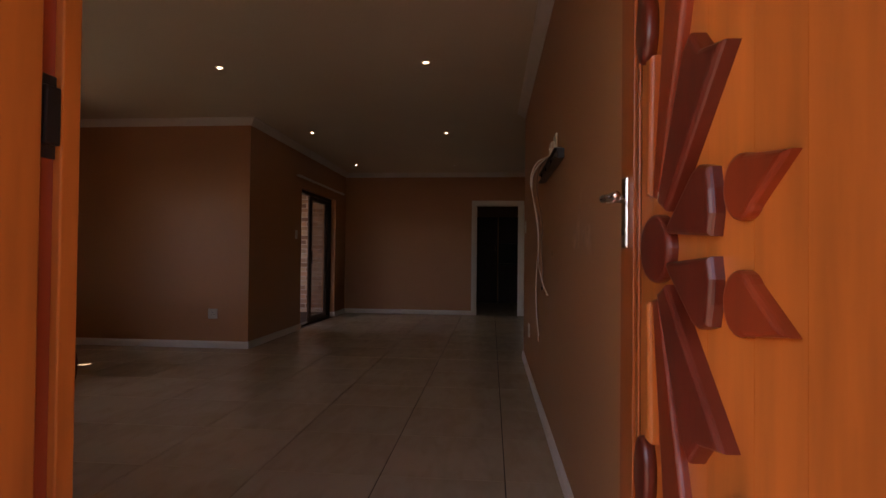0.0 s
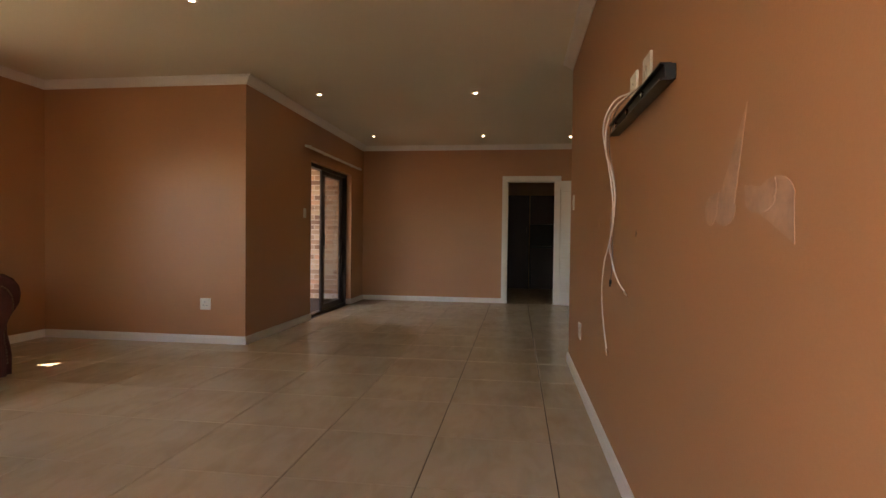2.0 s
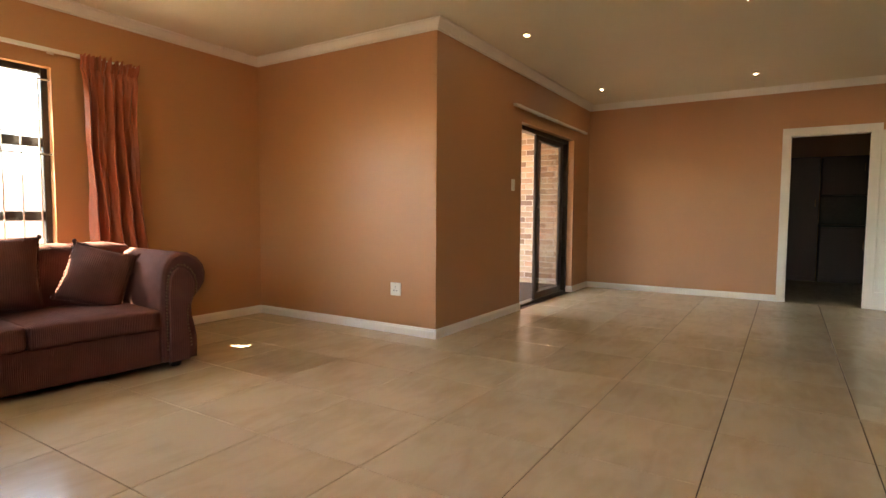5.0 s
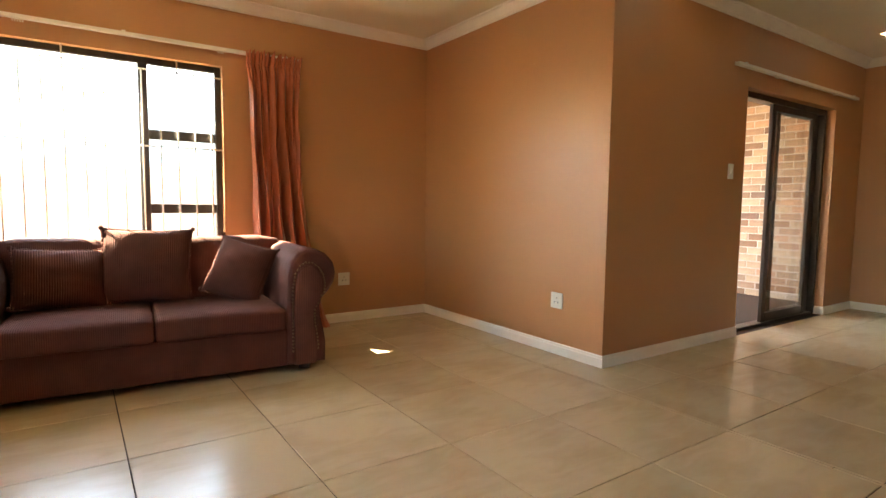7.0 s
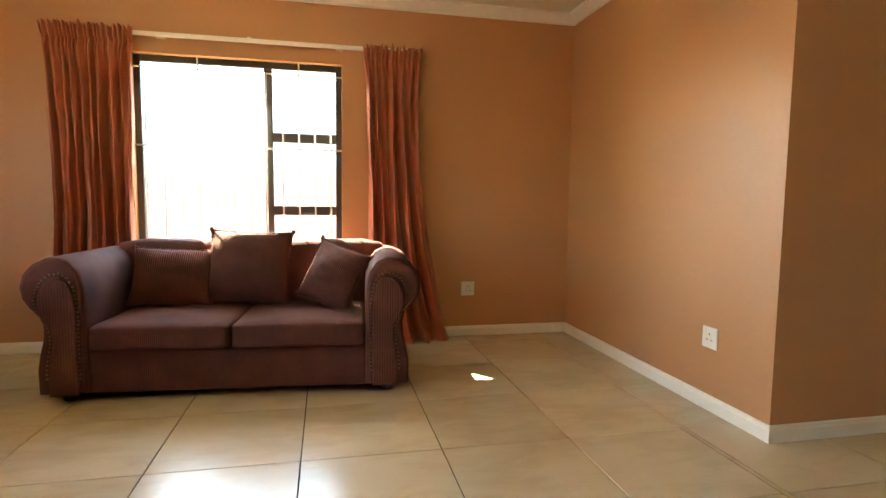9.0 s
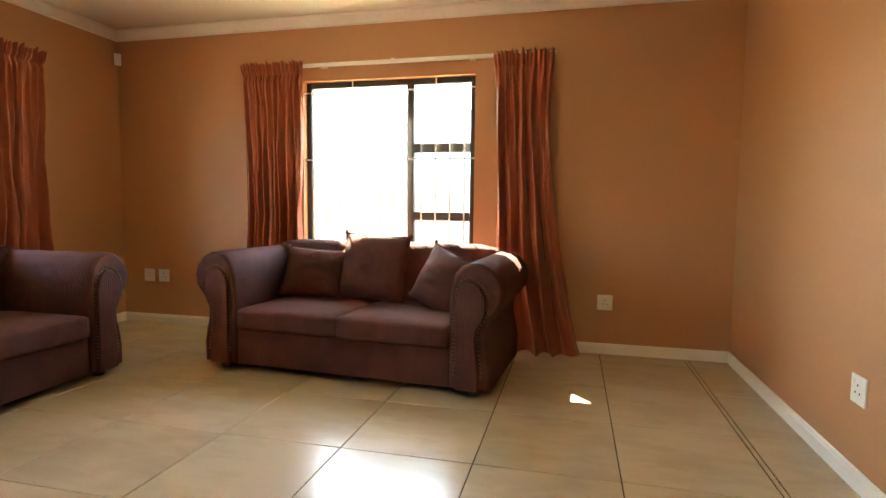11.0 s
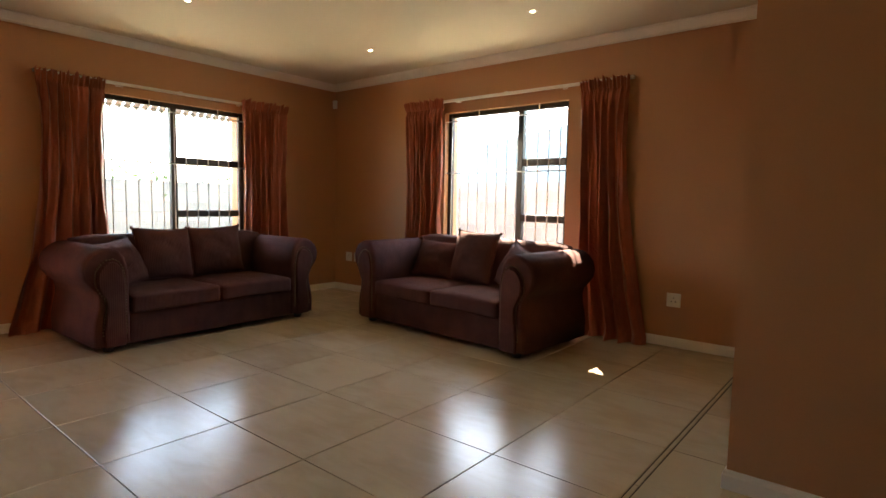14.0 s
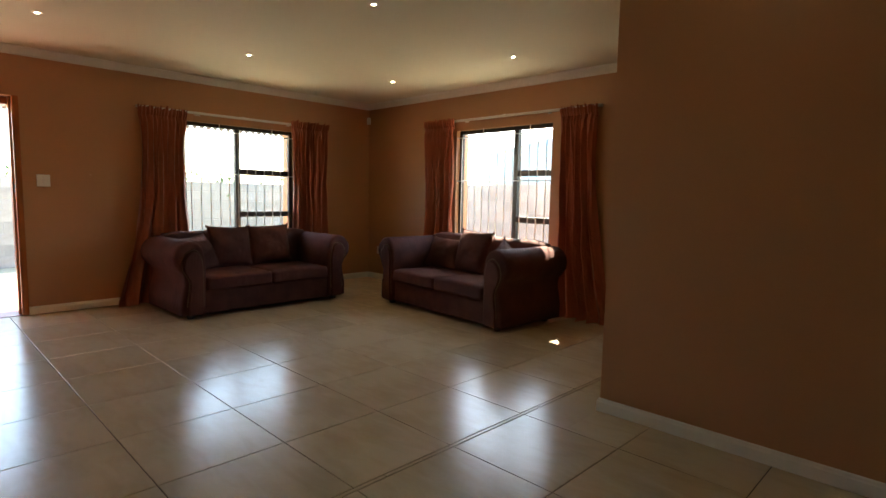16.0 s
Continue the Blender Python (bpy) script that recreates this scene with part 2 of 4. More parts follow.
COUNTER_AND_SHADE = surface("dark granite and kitchen shade panel", (0.03, 0.024, 0.022), 0.6, vary=0.4, scale=30, bump=0.02)
FILLER = surface("rubbed wall filler", (0.555, 0.325, 0.19), 0.6, vary=0.2, scale=14, bump=0.2)
LAMP_GLOW = glow("downlight glow", (1.0, 0.86, 0.62), 14.0)


def tint(m, stops):
    """Give each object of a material one of several base colours."""
    n, l = m.node_tree.nodes, m.node_tree.links
    info, ramp = n.new("ShaderNodeObjectInfo"), n.new("ShaderNodeValToRGB")
    ramp.color_ramp.interpolation = "CONSTANT"
    while len(ramp.color_ramp.elements) < len(stops):
        ramp.color_ramp.elements.new(0.5)
    for e, (at, c) in zip(ramp.color_ramp.elements, stops):
        e.position, e.color = at, (*c, 1)
    l.new(info.outputs["Random"], ramp.inputs[0])
    for node in [q for q in n if q.bl_idname == "ShaderNodeVectorMath" and q.operation == "SCALE"]:
        l.new(ramp.outputs[0], node.inputs[0])


tint(BRICK, [(0.0, (0.40, 0.29, 0.20)), (0.22, (0.27, 0.17, 0.11)), (0.38, (0.46, 0.36, 0.25)), (0.60, (0.34, 0.23, 0.16)), (0.78, (0.18, 0.115, 0.085)), (0.88, (0.42, 0.27, 0.18))])


# ---- building helpers ----
def mesh_of(name, bm, material, smooth=False):
    me = bpy.data.meshes.new(name)
    bmesh.ops.recalc_face_normals(bm, faces=bm.faces)
    if smooth:
        for f in bm.faces:
            f.smooth = True
    bm.to_mesh(me)
    bm.free()
    me.materials.append(material)
    return me


def part(name, bm, material, parent, label="", smooth=False):
    """Link a bmesh as one mesh object under a thing or under a part."""
    ob = new(name, mesh_of(name, bm, material, smooth))
    ob.parent = parent
    if label:
        tagged(ob, label)
    return ob


def thing(name, m, label, category, group="", kind=""):
    ob = new(name)
    ob.empty_display_size = 0.1
    ob.matrix_basis = m
    return tagged(ob, label, category, group, kind)


def setting(name, bm, material, label, category, smooth=False):
    return tagged(new(name, mesh_of(name, bm, material, smooth)), label, category, "", "structure")


def box(bm, x0, x1, y0, y1, z0, z1, bevel=0.0, segs=2):
    r = bmesh.ops.create_cube(bm, size=1)
    m = Matrix.Translation(((x0 + x1) / 2, (y0 + y1) / 2, (z0 + z1) / 2)) @ Matrix.Diagonal((x1 - x0, y1 - y0, z1 - z0, 1))
    bmesh.ops.transform(bm, matrix=m, verts=r["verts"])
    if bevel:
        edges = list({e for v in r["verts"] for e in v.link_edges})
        bmesh.ops.bevel(bm, geom=edges, offset=bevel, segments=segs, affect="EDGES", profile=0.5)
    return bm


def boxed(*a, **k):
    return box(bmesh.new(), *a, **k)


def tube(bm, a, b, r, n=10):
    a, b = Vector(a), Vector(b)
    q = (b - a).to_track_quat("Z", "Y").to_matrix().to_4x4()
    bmesh.ops.create_cone(bm, cap_ends=True, segments=n, radius1=r, radius2=r, depth=(b - a).length, matrix=Matrix.Translation((a + b) / 2) @ q)
    return bm


def prism(bm, outline, axis, lo, hi, bevel=0.0):
    """A closed outline pushed from lo to hi along x, y or z. The outline gives the two other coordinates in order."""
    def at(p, d):
        return {"x": (d, p[0], p[1]), "y": (p[0], d, p[1]), "z": (p[0], p[1], d)}[axis]
    low, high = [bm.verts.new(at(p, lo)) for p in outline], [bm.verts.new(at(p, hi)) for p in outline]
    n = len(outline)
    faces = [bm.faces.new(low), bm.faces.new(high[::-1])]
    faces += [bm.faces.new((low[i], low[(i + 1) % n], high[(i + 1) % n], high[i])) for i in range(n)]
    if bevel:
        bmesh.ops.recalc_face_normals(bm, faces=faces)
        rim = [e for e in faces[1].edges]
        bmesh.ops.bevel(bm, geom=rim, offset=bevel, segments=3, affect="EDGES", profile=0.5)
    return bm


def sweep(path, profile, closed=False):
    """A moulding run along a wall line; the room lies to the right of the way. profile: distance from the wall, height."""
    bm = bmesh.new()
    n = len(path)
    rings = []
    for i, p in enumerate(path):
        p = Vector(p)
        before = (p - Vector(path[i - 1])).normalized() if (closed or i) else None
        after = (Vector(path[(i + 1) % n]) - p).normalized() if (closed or i < n - 1) else None
        d0, d1 = before or after, after or before
        n0, n1 = Vector((d0.y, -d0.x)), Vector((d1.y, -d1.x))
        mitre = (n0 + n1).normalized()
        mitre /= max(mitre.dot(n0), 0.3)
        rings.append([bm.verts.new((p.x + mitre.x * o, p.y + mitre.y * o, z)) for o, z in profile])
    k = len(profile)
    for i in range(n if closed else n - 1):
        a, b = rings[i], rings[(i + 1) % n]
        for j in range(k):
            bm.faces.new((a[j], a[(j + 1) % k], b[(j + 1) % k], b[j]))
    if not closed:
        bm.faces.new(rings[0]), bm.faces.new(rings[-1][::-1])
    return bm


def wall_cells(along, lo, hi, face0, face1, top, openings, base=-0.15):
    """A straight wall of given thickness with openings (from, to, sill, head) cut right through."""
    bm = bmesh.new()
    cuts = sorted({lo, hi, *[c for o in openings for c in o[:2]]})
    for a, b in zip(cuts, cuts[1:]):
        spans = [(base, top)]
        for o in openings:
            if o[0] <= a + 1e-6 and b <= o[1] + 1e-6:
                spans = [s for s in ((base, o[2]), (o[3], top)) if s[1] - s[0] > 1e-4]
        for z0, z1 in spans:
            if along == "x":
                box(bm, a, b, face0, face1, z0, z1)
            else:
                box(bm, face0, face1, a, b, z0, z1)
    bmesh.ops.remove_doubles(bm, verts=bm.verts, dist=1e-5)
    return bm


# ---- plan ----
WX, SY, JY, DX, FY, RX = -5.085, 1.055, 6.14, -2.92, 10.135, 0.122       # west, south, nook, patio-door, far and long wall
EX, TOP = 4.0, 2.58                                                     # dining's east wall, ceiling height
RWE = 6.01                                                              # end of the long wall
T = 0.22
TS = 0.30                                                               # south wall's thickness
W2 = (2.865, 4.295, 0.63, 2.08)
W1 = (-3.83, -2.41, 0.63, 2.065)
SD = (7.80, 9.48, -0.15, 2.02)
ENTRY = (-0.90, 0.25, -0.15, 2.12)
FD = (-0.51, 0.29, -0.15, 2.005)

setting("wall_west", wall_cells("y", SY - TS, JY, WX - T, WX, TOP, [W2]), WALL, "terracotta painted plaster wall with a window", "wall")
setting("wall_south", wall_cells("x", WX, RX + 0.14, SY - TS, SY, TOP, [W1, ENTRY]), WALL, "terracotta painted plaster wall with window and entrance", "wall")
setting("wall_nook", wall_cells("x", WX - T, DX, JY, JY + T, TOP, []), WALL, "terracotta painted plaster wall of the nook", "wall")
setting("wall_patio", wall_cells("y", JY + T, FY, DX - T, DX, TOP, [SD]), WALL, "terracotta painted plaster wall with sliding door opening", "wall")
setting("wall_far", wall_cells("x", DX - T, EX, FY, FY + 0.12, TOP, [FD]), WALL, "terracotta painted plaster wall with doorway", "wall")
setting("wall_long", wall_cells("y", SY, RWE, RX, RX + 0.14, TOP, []), WALL, "long terracotta wall with rubbed filler marks", "wall")
setting("wall_dining_south", wall_cells("x", RX + 0.14, EX, RWE - 0.14, RWE, TOP, []), WALL, "terracotta painted plaster wall", "wall")
setting("wall_dining_east", wall_cells("y", RWE - 0.14, FY + 0.12, EX, EX + T, TOP, []), WALL, "terracotta painted plaster wall", "wall")

bm = boxed(WX - T, RX + 0.14, SY - TS, JY + T, TOP, TOP + 0.12)
box(bm, DX - T, EX + T, JY + T, FY + 0.12, TOP, TOP + 0.12)
box(bm, RX + 0.14, EX + T, RWE - 0.14, JY + T, TOP, TOP + 0.12)
box(bm, -1.9, 2.6, FY + 0.12, 13.6, TOP, TOP + 0.12)
setting("ceiling", bm, CEILING, "smooth cream painted ceiling", "ceiling")

LOOP = [(WX, SY), (WX, JY), (DX, JY), (DX, FY), (EX, FY), (EX, RWE), (RX, RWE), (RX, SY)]
COVE = [(0, 2.502), (0.010, 2.502), (0.013, 2.516), (0.022, 2.522), (0.034, 2.536), (0.052, 2.556), (0.060, 2.564), (0.076, 2.568), (0.080, TOP - 0.002), (0, TOP - 0.002)]
setting("cornice", sweep(LOOP, COVE, True), TRIM, "white moulded plaster cornice", "cornice")
SKIRT = [(0, 0.001), (0.015, 0.001), (0.015, 0.058), (0.011, 0.066), (0.010, 0.074), (0.005, 0.080), (0, 0.080)]
setting("baseboard", sweep([(-0.90, SY), (WX, SY), (WX, JY), (DX, JY), (DX, SD[0])], SKIRT), TRIM, "white moulded skirting board", "skirting")
setting("baseboard", sweep([(DX - 0.11, SD[1]), (DX, SD[1]), (DX, FY), (FD[0] - 0.07, FY)], SKIRT), TRIM, "white moulded skirting board", "skirting")
setting("baseboard", sweep([(FD[1] + 0.07, FY), (EX, FY), (EX, RWE), (RX, RWE), (RX, SY)], SKIRT), TRIM, "white moulded skirting board", "skirting")

# kitchen behind the far doorway
bm = boxed(-1.9, -1.78, FY + 0.12, 13.6, -0.15, TOP)
box(bm, 2.48, 2.6, FY + 0.12, 13.6, -0.15, TOP)
box(bm, -1.78, 2.48, 13.48, 13.6, -0.15, TOP)
setting("wall_kitchen", bm, WALL, "dim terracotta kitchen wall", "wall")

# ground outside
setting("ground", boxed(-150, 150, -150, 150, -0.5, -0.15), SOIL, "dry sandy ground with thin grass", "ground")
bm = boxed(-6.6, DX - T, JY + T, FY + 0.05, -0.149, -0.02)
setting("pavement", bm, PAVING, "red patio paving", "paving")
bm = boxed(-2.2, 1.6, -1.2, SY - TS, -0.149, -0.03)
setting("pavement", bm, PAVING, "red paved doorstep", "paving")


# ---- windows ----
def bar_between(bm, y0, y1, z0, z1, d0, d1):
    box(bm, d0, d1, y0, y1, z0, z1, 0.004, 1)


def casement_window(name, m, width, sill, head, mullion, t1, t2, label):
    """A bronze aluminium window. Local x runs to the room, y along the wall from 0 to width."""
    w = thing(name, m, label, "window", kind="structure")
    bm = bmesh.new()
    f = 0.045
    bar_between(bm, 0, f, sill, head, -0.025, 0.025), bar_between(bm, width - f, width, sill, head, -0.025, 0.025)
    bar_between(bm, f, width - f, sill, sill + f, -0.024, 0.024), bar_between(bm, f, width - f, head - f, head, -0.024, 0.024)
    bar_between(bm, mullion - 0.03, mullion + 0.03, sill + f, head - f, -0.03, 0.03)
    part("window_frame", bm, FRAME_BRONZE, w, "dark bronze aluminium frame")
    for z in (t1, t2):
        part("transom", boxed(-0.022, 0.028, mullion + 0.03, width - f, z - 0.035, z + 0.035, bevel=0.004), FRAME_BRONZE, w)
    bm = bmesh.new()
    tube(bm, (0.03, (mullion + width) / 2 - 0.05, t2 - 0.02), (0.03, (mullion + width) / 2 + 0.05, t2 - 0.02), 0.008)
    part("window_stay", bm, FRAME_BRONZE, w)
    panes = [(f, mullion - 0.03, sill + f, head - f), (mullion + 0.03, width - f, t1 + 0.035, head - f),
             (mullion + 0.03, width - f, t2 + 0.035, t1 - 0.035), (mullion + 0.03, width - f, sill + f, t2 - 0.035)]
    for y0, y1, z0, z1 in panes:
        p = part("pane", boxed(-0.003, 0.003, y0, y1, z0, z1), GLASS, w)
        p.visible_shadow = False
    return w


def burglar_bars(m, width, sill, head, mid, label):
    b = thing("burglar_bars", m, label, "window bars")
    for z in (sill + 0.08, mid, head - 0.09):
        part("rail", tube(bmesh.new(), (0, -0.004, z), (0, width + 0.004, z), 0.006), BAR_WHITE, b, smooth=True)
    n = 12
    for i in range(n):
        y = width * (i + 0.7) / (n + 0.4)
        rise = head - 0.002 if i in (3, 9) else head - 0.088
        part("bar", tube(bmesh.new(), (0.010, y, sill + 0.014), (0.010, y, rise), 0.0055, 8), BAR_WHITE, b, smooth=True)
    return b


casement_window("window_1", pose(WX - 0.085, W2[0], 0), W2[1] - W2[0], W2[2], W2[3], 0.90, 1.538, 0.998, "bronze aluminium window with clear panes in the west wall")
casement_window("window_2", pose(W1[1], SY - 0.085, 0, 0, 0, 90), W1[1] - W1[0], W1[2], W1[3], 0.665, 1.508, 0.973, "bronze aluminium window with clear panes in the south wall")
burglar_bars(pose(WX - 0.028, W2[0], 0), W2[1] - W2[0], W2[2], W2[3], 1.45, "white welded burglar bars inside the west window")
burglar_bars(pose(W1[1], SY - 0.028, 0, 0, 0, 90), W1[1] - W1[0], W1[2], W1[3], 1.47, "white welded burglar bars inside the south window")
for name, a in (("window_sill", boxed(WX - 0.055, WX + 0.012, W2[0] + 0.002, W2[1] - 0.002, W2[2] - 0.001, W2[2] + 0.012, bevel=0.004)),
                ("window_sill", boxed(W1[0] + 0.002, W1[1] - 0.002, SY - 0.055, SY + 0.012, W1[2] - 0.001, W1[2] + 0.012, bevel=0.004))):
    setting(name, a, TRIM, "painted window sill", "sill")


# ---- sliding door to the patio ----
door = thing("door_1", pose(DX - 0.125, SD[0], 0), "dark bronze aluminium sliding door, half open", "sliding door", kind="structure")
wd, hd = SD[1] - SD[0], SD[3]
bm = boxed(-0.05, 0.05, 0, 0.045, 0, hd, bevel=0.004, segs=1)
box(bm, -0.05, 0.05, wd - 0.045, wd, 0, hd, 0.004, 1)
box(bm, -0.049, 0.049, 0.045, wd - 0.045, hd - 0.05, hd, 0.004, 1)
box(bm, -0.049, 0.049, 0.045, wd - 0.045, -0.02, 0.022, 0.004, 1)
part("door_frame", bm, FRAME_BRONZE, door)


def sliding_leaf(x, y0, y1):
    bm = boxed(x - 0.018, x + 0.018, y0, y0 + 0.06, 0.025, hd - 0.052, bevel=0.004, segs=1)
    box(bm, x - 0.018, x + 0.018, y1 - 0.06, y1, 0.025, hd - 0.052, 0.004, 1)
    box(bm, x - 0.017, x + 0.017, y0 + 0.06, y1 - 0.06, 0.025, 0.105, 0.004, 1)
    box(bm, x - 0.017, x + 0.017, y0 + 0.06, y1 - 0.06, hd - 0.11, hd - 0.052, 0.004, 1)
    leaf = part("sliding_leaf", bm, FRAME_BRONZE, door)
    p = part("pane", boxed(x - 0.003, x + 0.003, y0 + 0.06, y1 - 0.06, 0.105, hd - 0.11), GLASS, leaf)
    p.visible_shadow = False
    return leaf


sliding_leaf(-0.022, 0.80, wd - 0.046)
inner = sliding_leaf(0.022, 0.62, wd - 0.20)
bm = boxed(0.040, 0.072, 0.635, 0.665, 0.92, 1.12, bevel=0.006)
part("handle", bm, FRAME_BRONZE, inner, "dark pull handle")

# ---- far doorway ----
bm = boxed(FD[0] - 0.07, FD[0] + 0.012, FY - 0.018, FY, 0, FD[3] - 0.012, bevel=0.005)
box(bm, FD[1] - 0.012, FD[1] + 0.07, FY - 0.018, FY, 0, FD[3] - 0.012, 0.005)
box(bm, FD[0] - 0.07, FD[1] + 0.07, FY - 0.018, FY, FD[3] - 0.012, FD[3] + 0.07, 0.005)
box(bm, FD[0], FD[0] + 0.025, FY + 0.001, FY + 0.119, 0, FD[3])
box(bm, FD[1] - 0.025, FD[1], FY + 0.001, FY + 0.119, 0, FD[3])
box(bm, FD[0] + 0.025, FD[1] - 0.025, FY + 0.001, FY + 0.119, FD[3] - 0.025, FD[3])
setting("trim", bm, TRIM, "white door frame and architrave", "door frame")

leaf = thing("door_2", pose(FD[1] - 0.03, FY - 0.030, 0, 0, 0, -17), "white two-panel interior door standing open", "door", kind="structure")
LW, LH = 0.78, 1.985
bm = boxed(0, 0.10, -0.04, 0, 0.008, LH, bevel=0.003)
box(bm, LW - 0.10, LW, -0.04, 0, 0.008, LH, 0.003)
for z0, z1 in ((0.008, 0.20), (0.80, 0.93), (LH - 0.13, LH)):
    box(bm, 0.10, LW - 0.10, -0.04, 0, z0, z1)
part("leaf_frame", bm, DOOR_WHITE, leaf)
for z0, z1 in ((0.20, 0.80), (0.93, LH - 0.13)):
    bm = boxed(0.10, LW - 0.10, -0.026, -0.014, z0, z1)
    box(bm, 0.135, LW - 0.135, -0.034, -0.006, z0 + 0.035, z1 - 0.035, 0.007)
    part("panel", bm, DOOR_WHITE, leaf)
bm = boxed(LW - 0.065, LW - 0.03, -0.046, -0.040, 0.95, 1.13, bevel=0.002)
tube(bm, (LW - 0.048, -0.085, 1.05), (LW - 0.048, -0.045, 1.05), 0.008), tube(bm, (LW - 0.05, -0.085, 1.05), (LW - 0.16, -0.085, 1.05), 0.008)
part("door_handle", bm, CHROME, leaf)

# kitchen units seen dimly through the doorway
def kitchen_unit(name, x, y, w, d, h, z, label):
    u = thing(name, pose(x, y, 0), label, "cabinet")
    part("body", boxed(0, w, 0.02, d, z, z + h, bevel=0.003), DARK_WOOD, u)
    dr = part("door", boxed(0.003, w - 0.003, 0, 0.019, z + 0.08 * (z < 0.1), z + h - 0.004, bevel=0.003), DARK_WOOD, u)
    part("handle", tube(bmesh.new(), (w - 0.05, -0.02, z + h * 0.6), (w - 0.05, -0.02, z + h * 0.6 + 0.12), 0.006), CHROME, dr)
    return u


kitchen_unit("base_cabinet", -0.05, 12.86, 0.6, 0.58, 0.87, 0.001, "dark brown kitchen base cabinet in a dim room")
kitchen_unit("base_cabinet", 0.56, 12.86, 0.6, 0.58, 0.87, 0.001, "dark brown kitchen base cabinet in a dim room")
kitchen_unit("wall_cabinet", -0.05, 13.12, 0.6, 0.355, 0.62, 1.38, "dark brown kitchen wall cabinet in a dim room")
kitchen_unit("wall_cabinet", 0.56, 13.12, 0.6, 0.355, 0.62, 1.38, "dark brown kitchen wall cabinet in a dim room")
kitchen_unit("tall_cabinet", -0.70, 12.86, 0.62, 0.58, 1.98, 0.001, "tall dark brown kitchen cupboard in a dim room")
# added dark sheet: the kitchen's dimness between the cabinets, put into colour
setting("splashback", boxed(-0.05, 1.2, 13.46, 13.479, 0.906, 1.38), COUNTER_AND_SHADE, "dark panel added to keep the wall between the cabinets dim", "splashback")
tagged(new("worktop", mesh_of("worktop", boxed(-0.06, 1.2, 12.83, 13.46, 0.873, 0.905, bevel=0.004), COUNTER_AND_SHADE)), "dark stone kitchen worktop on the base cabinets", "worktop")


# ---- entrance door ----
JX = -0.845
jamb = setting("door_frame", boxed(-0.899, JX + 0.015, 0.89, 0.985, -0.02, 2.12, bevel=0.004), WOOD, "varnished orange wooden door frame", "door frame")
part("rebate", boxed(-0.899, JX - 0.012, 0.987, 1.035, -0.02, 2.12), WOOD_RED, jamb, "dark red rebate")
part("casing", boxed(-0.899, JX, 1.036, 1.072, 0.006, 2.12, bevel=0.003), WOOD, jamb)
bm = prism(bmesh.new(), [(0.140, 0.650), (0.248, 0.650), (0.248, 0.950), (0.205, 0.950), (0.205, 0.762), (0.140, 0.762)], "z", -0.02, 2.12)
setting("door_frame", bm, WOOD, "varnished orange wooden door frame", "door frame")
setting("door_frame", boxed(JX + 0.016, 0.140, 0.710, 0.950, 2.045, 2.115, bevel=0.004), WOOD, "varnished orange wooden door head", "door frame")
setting("threshold", boxed(-0.895, 0.245, 0.72, SY, -0.06, 0.004, bevel=0.003), WOOD_RED, "worn red threshold", "threshold")
strike = thing("strike_plate", pose(JX - 0.012, 1.012, 1.245), "tarnished lock strike plate on the door frame", "strike plate")
part("plate", boxed(0.0005, 0.004, -0.018, 0.022, -0.06, 0.06, bevel=0.0008), BLACK_STEEL, strike)
part("keep", boxed(0.004, 0.016, -0.010, 0.018, -0.042, 0.042, bevel=0.003), BLACK_STEEL, strike)

LEAF_W, DH = 0.83, 2.09
entry = thing("door_3", pose(0.111, 0.765, 0.062, 0, 0, 3.2) @ Matrix.Diagonal((0.94, 0.94, 0.94, 1)), "varnished orange wooden entrance door with carved sunburst, open", "door", kind="structure")
part("leaf", boxed(0.0115, 0.032, 0, LEAF_W, -0.052, DH, bevel=0.003), WOOD_STILE, entry)
EDGES = [0.024, 0.150, 0.262, 0.398, 0.520, 0.640, LEAF_W - 0.118]
for y0, y1 in zip(EDGES, EDGES[1:]):
    part("board", boxed(0.010, 0.0116, y0 + 0.0004, y1 - 0.0004, -0.050, DH - 0.002), WOOD, entry)
bm = boxed(0, 0.010, LEAF_W - 0.092, LEAF_W, -0.052, DH, bevel=0.002)
box(bm, 0.004, 0.010, LEAF_W - 0.116, LEAF_W - 0.098, -0.052, DH, 0.002)
part("lock_stile", bm, WOOD_STILE, entry, "red brown lock stile")
bm = boxed(0.002, 0.010, 0.0, 0.022, -0.052, DH, bevel=0.002)
part("hinge_stile", bm, WOOD, entry)
for z in (0.25, 1.05, 1.80):
    part("hinge", tube(bmesh.new(), (0.002, -0.006, z - 0.05), (0.002, -0.006, z + 0.05), 0.007), BLACK_STEEL, entry)
CZ = 1.071


def carved(name, outline, material, depth=0.022):
    bm = prism(bmesh.new(), outline, "x", 0.0105, 0.0105 - depth, min(depth * 0.42, 0.009))
    return part(name, bm, material, entry, smooth=name == "carved_knob")


def teardrop(u, z, ru, rz, tip_u, tip_z):
    """A round petal drawn out to a tip."""
    way = math.atan2((tip_z - z) / rz, (tip_u - u) / ru)
    arc = [way + 0.9 + (math.tau - 1.8) * i / 22 for i in range(23)]
    return [(u + ru * math.cos(a), z + rz * math.sin(a)) for a in arc] + [(tip_u, tip_z)]


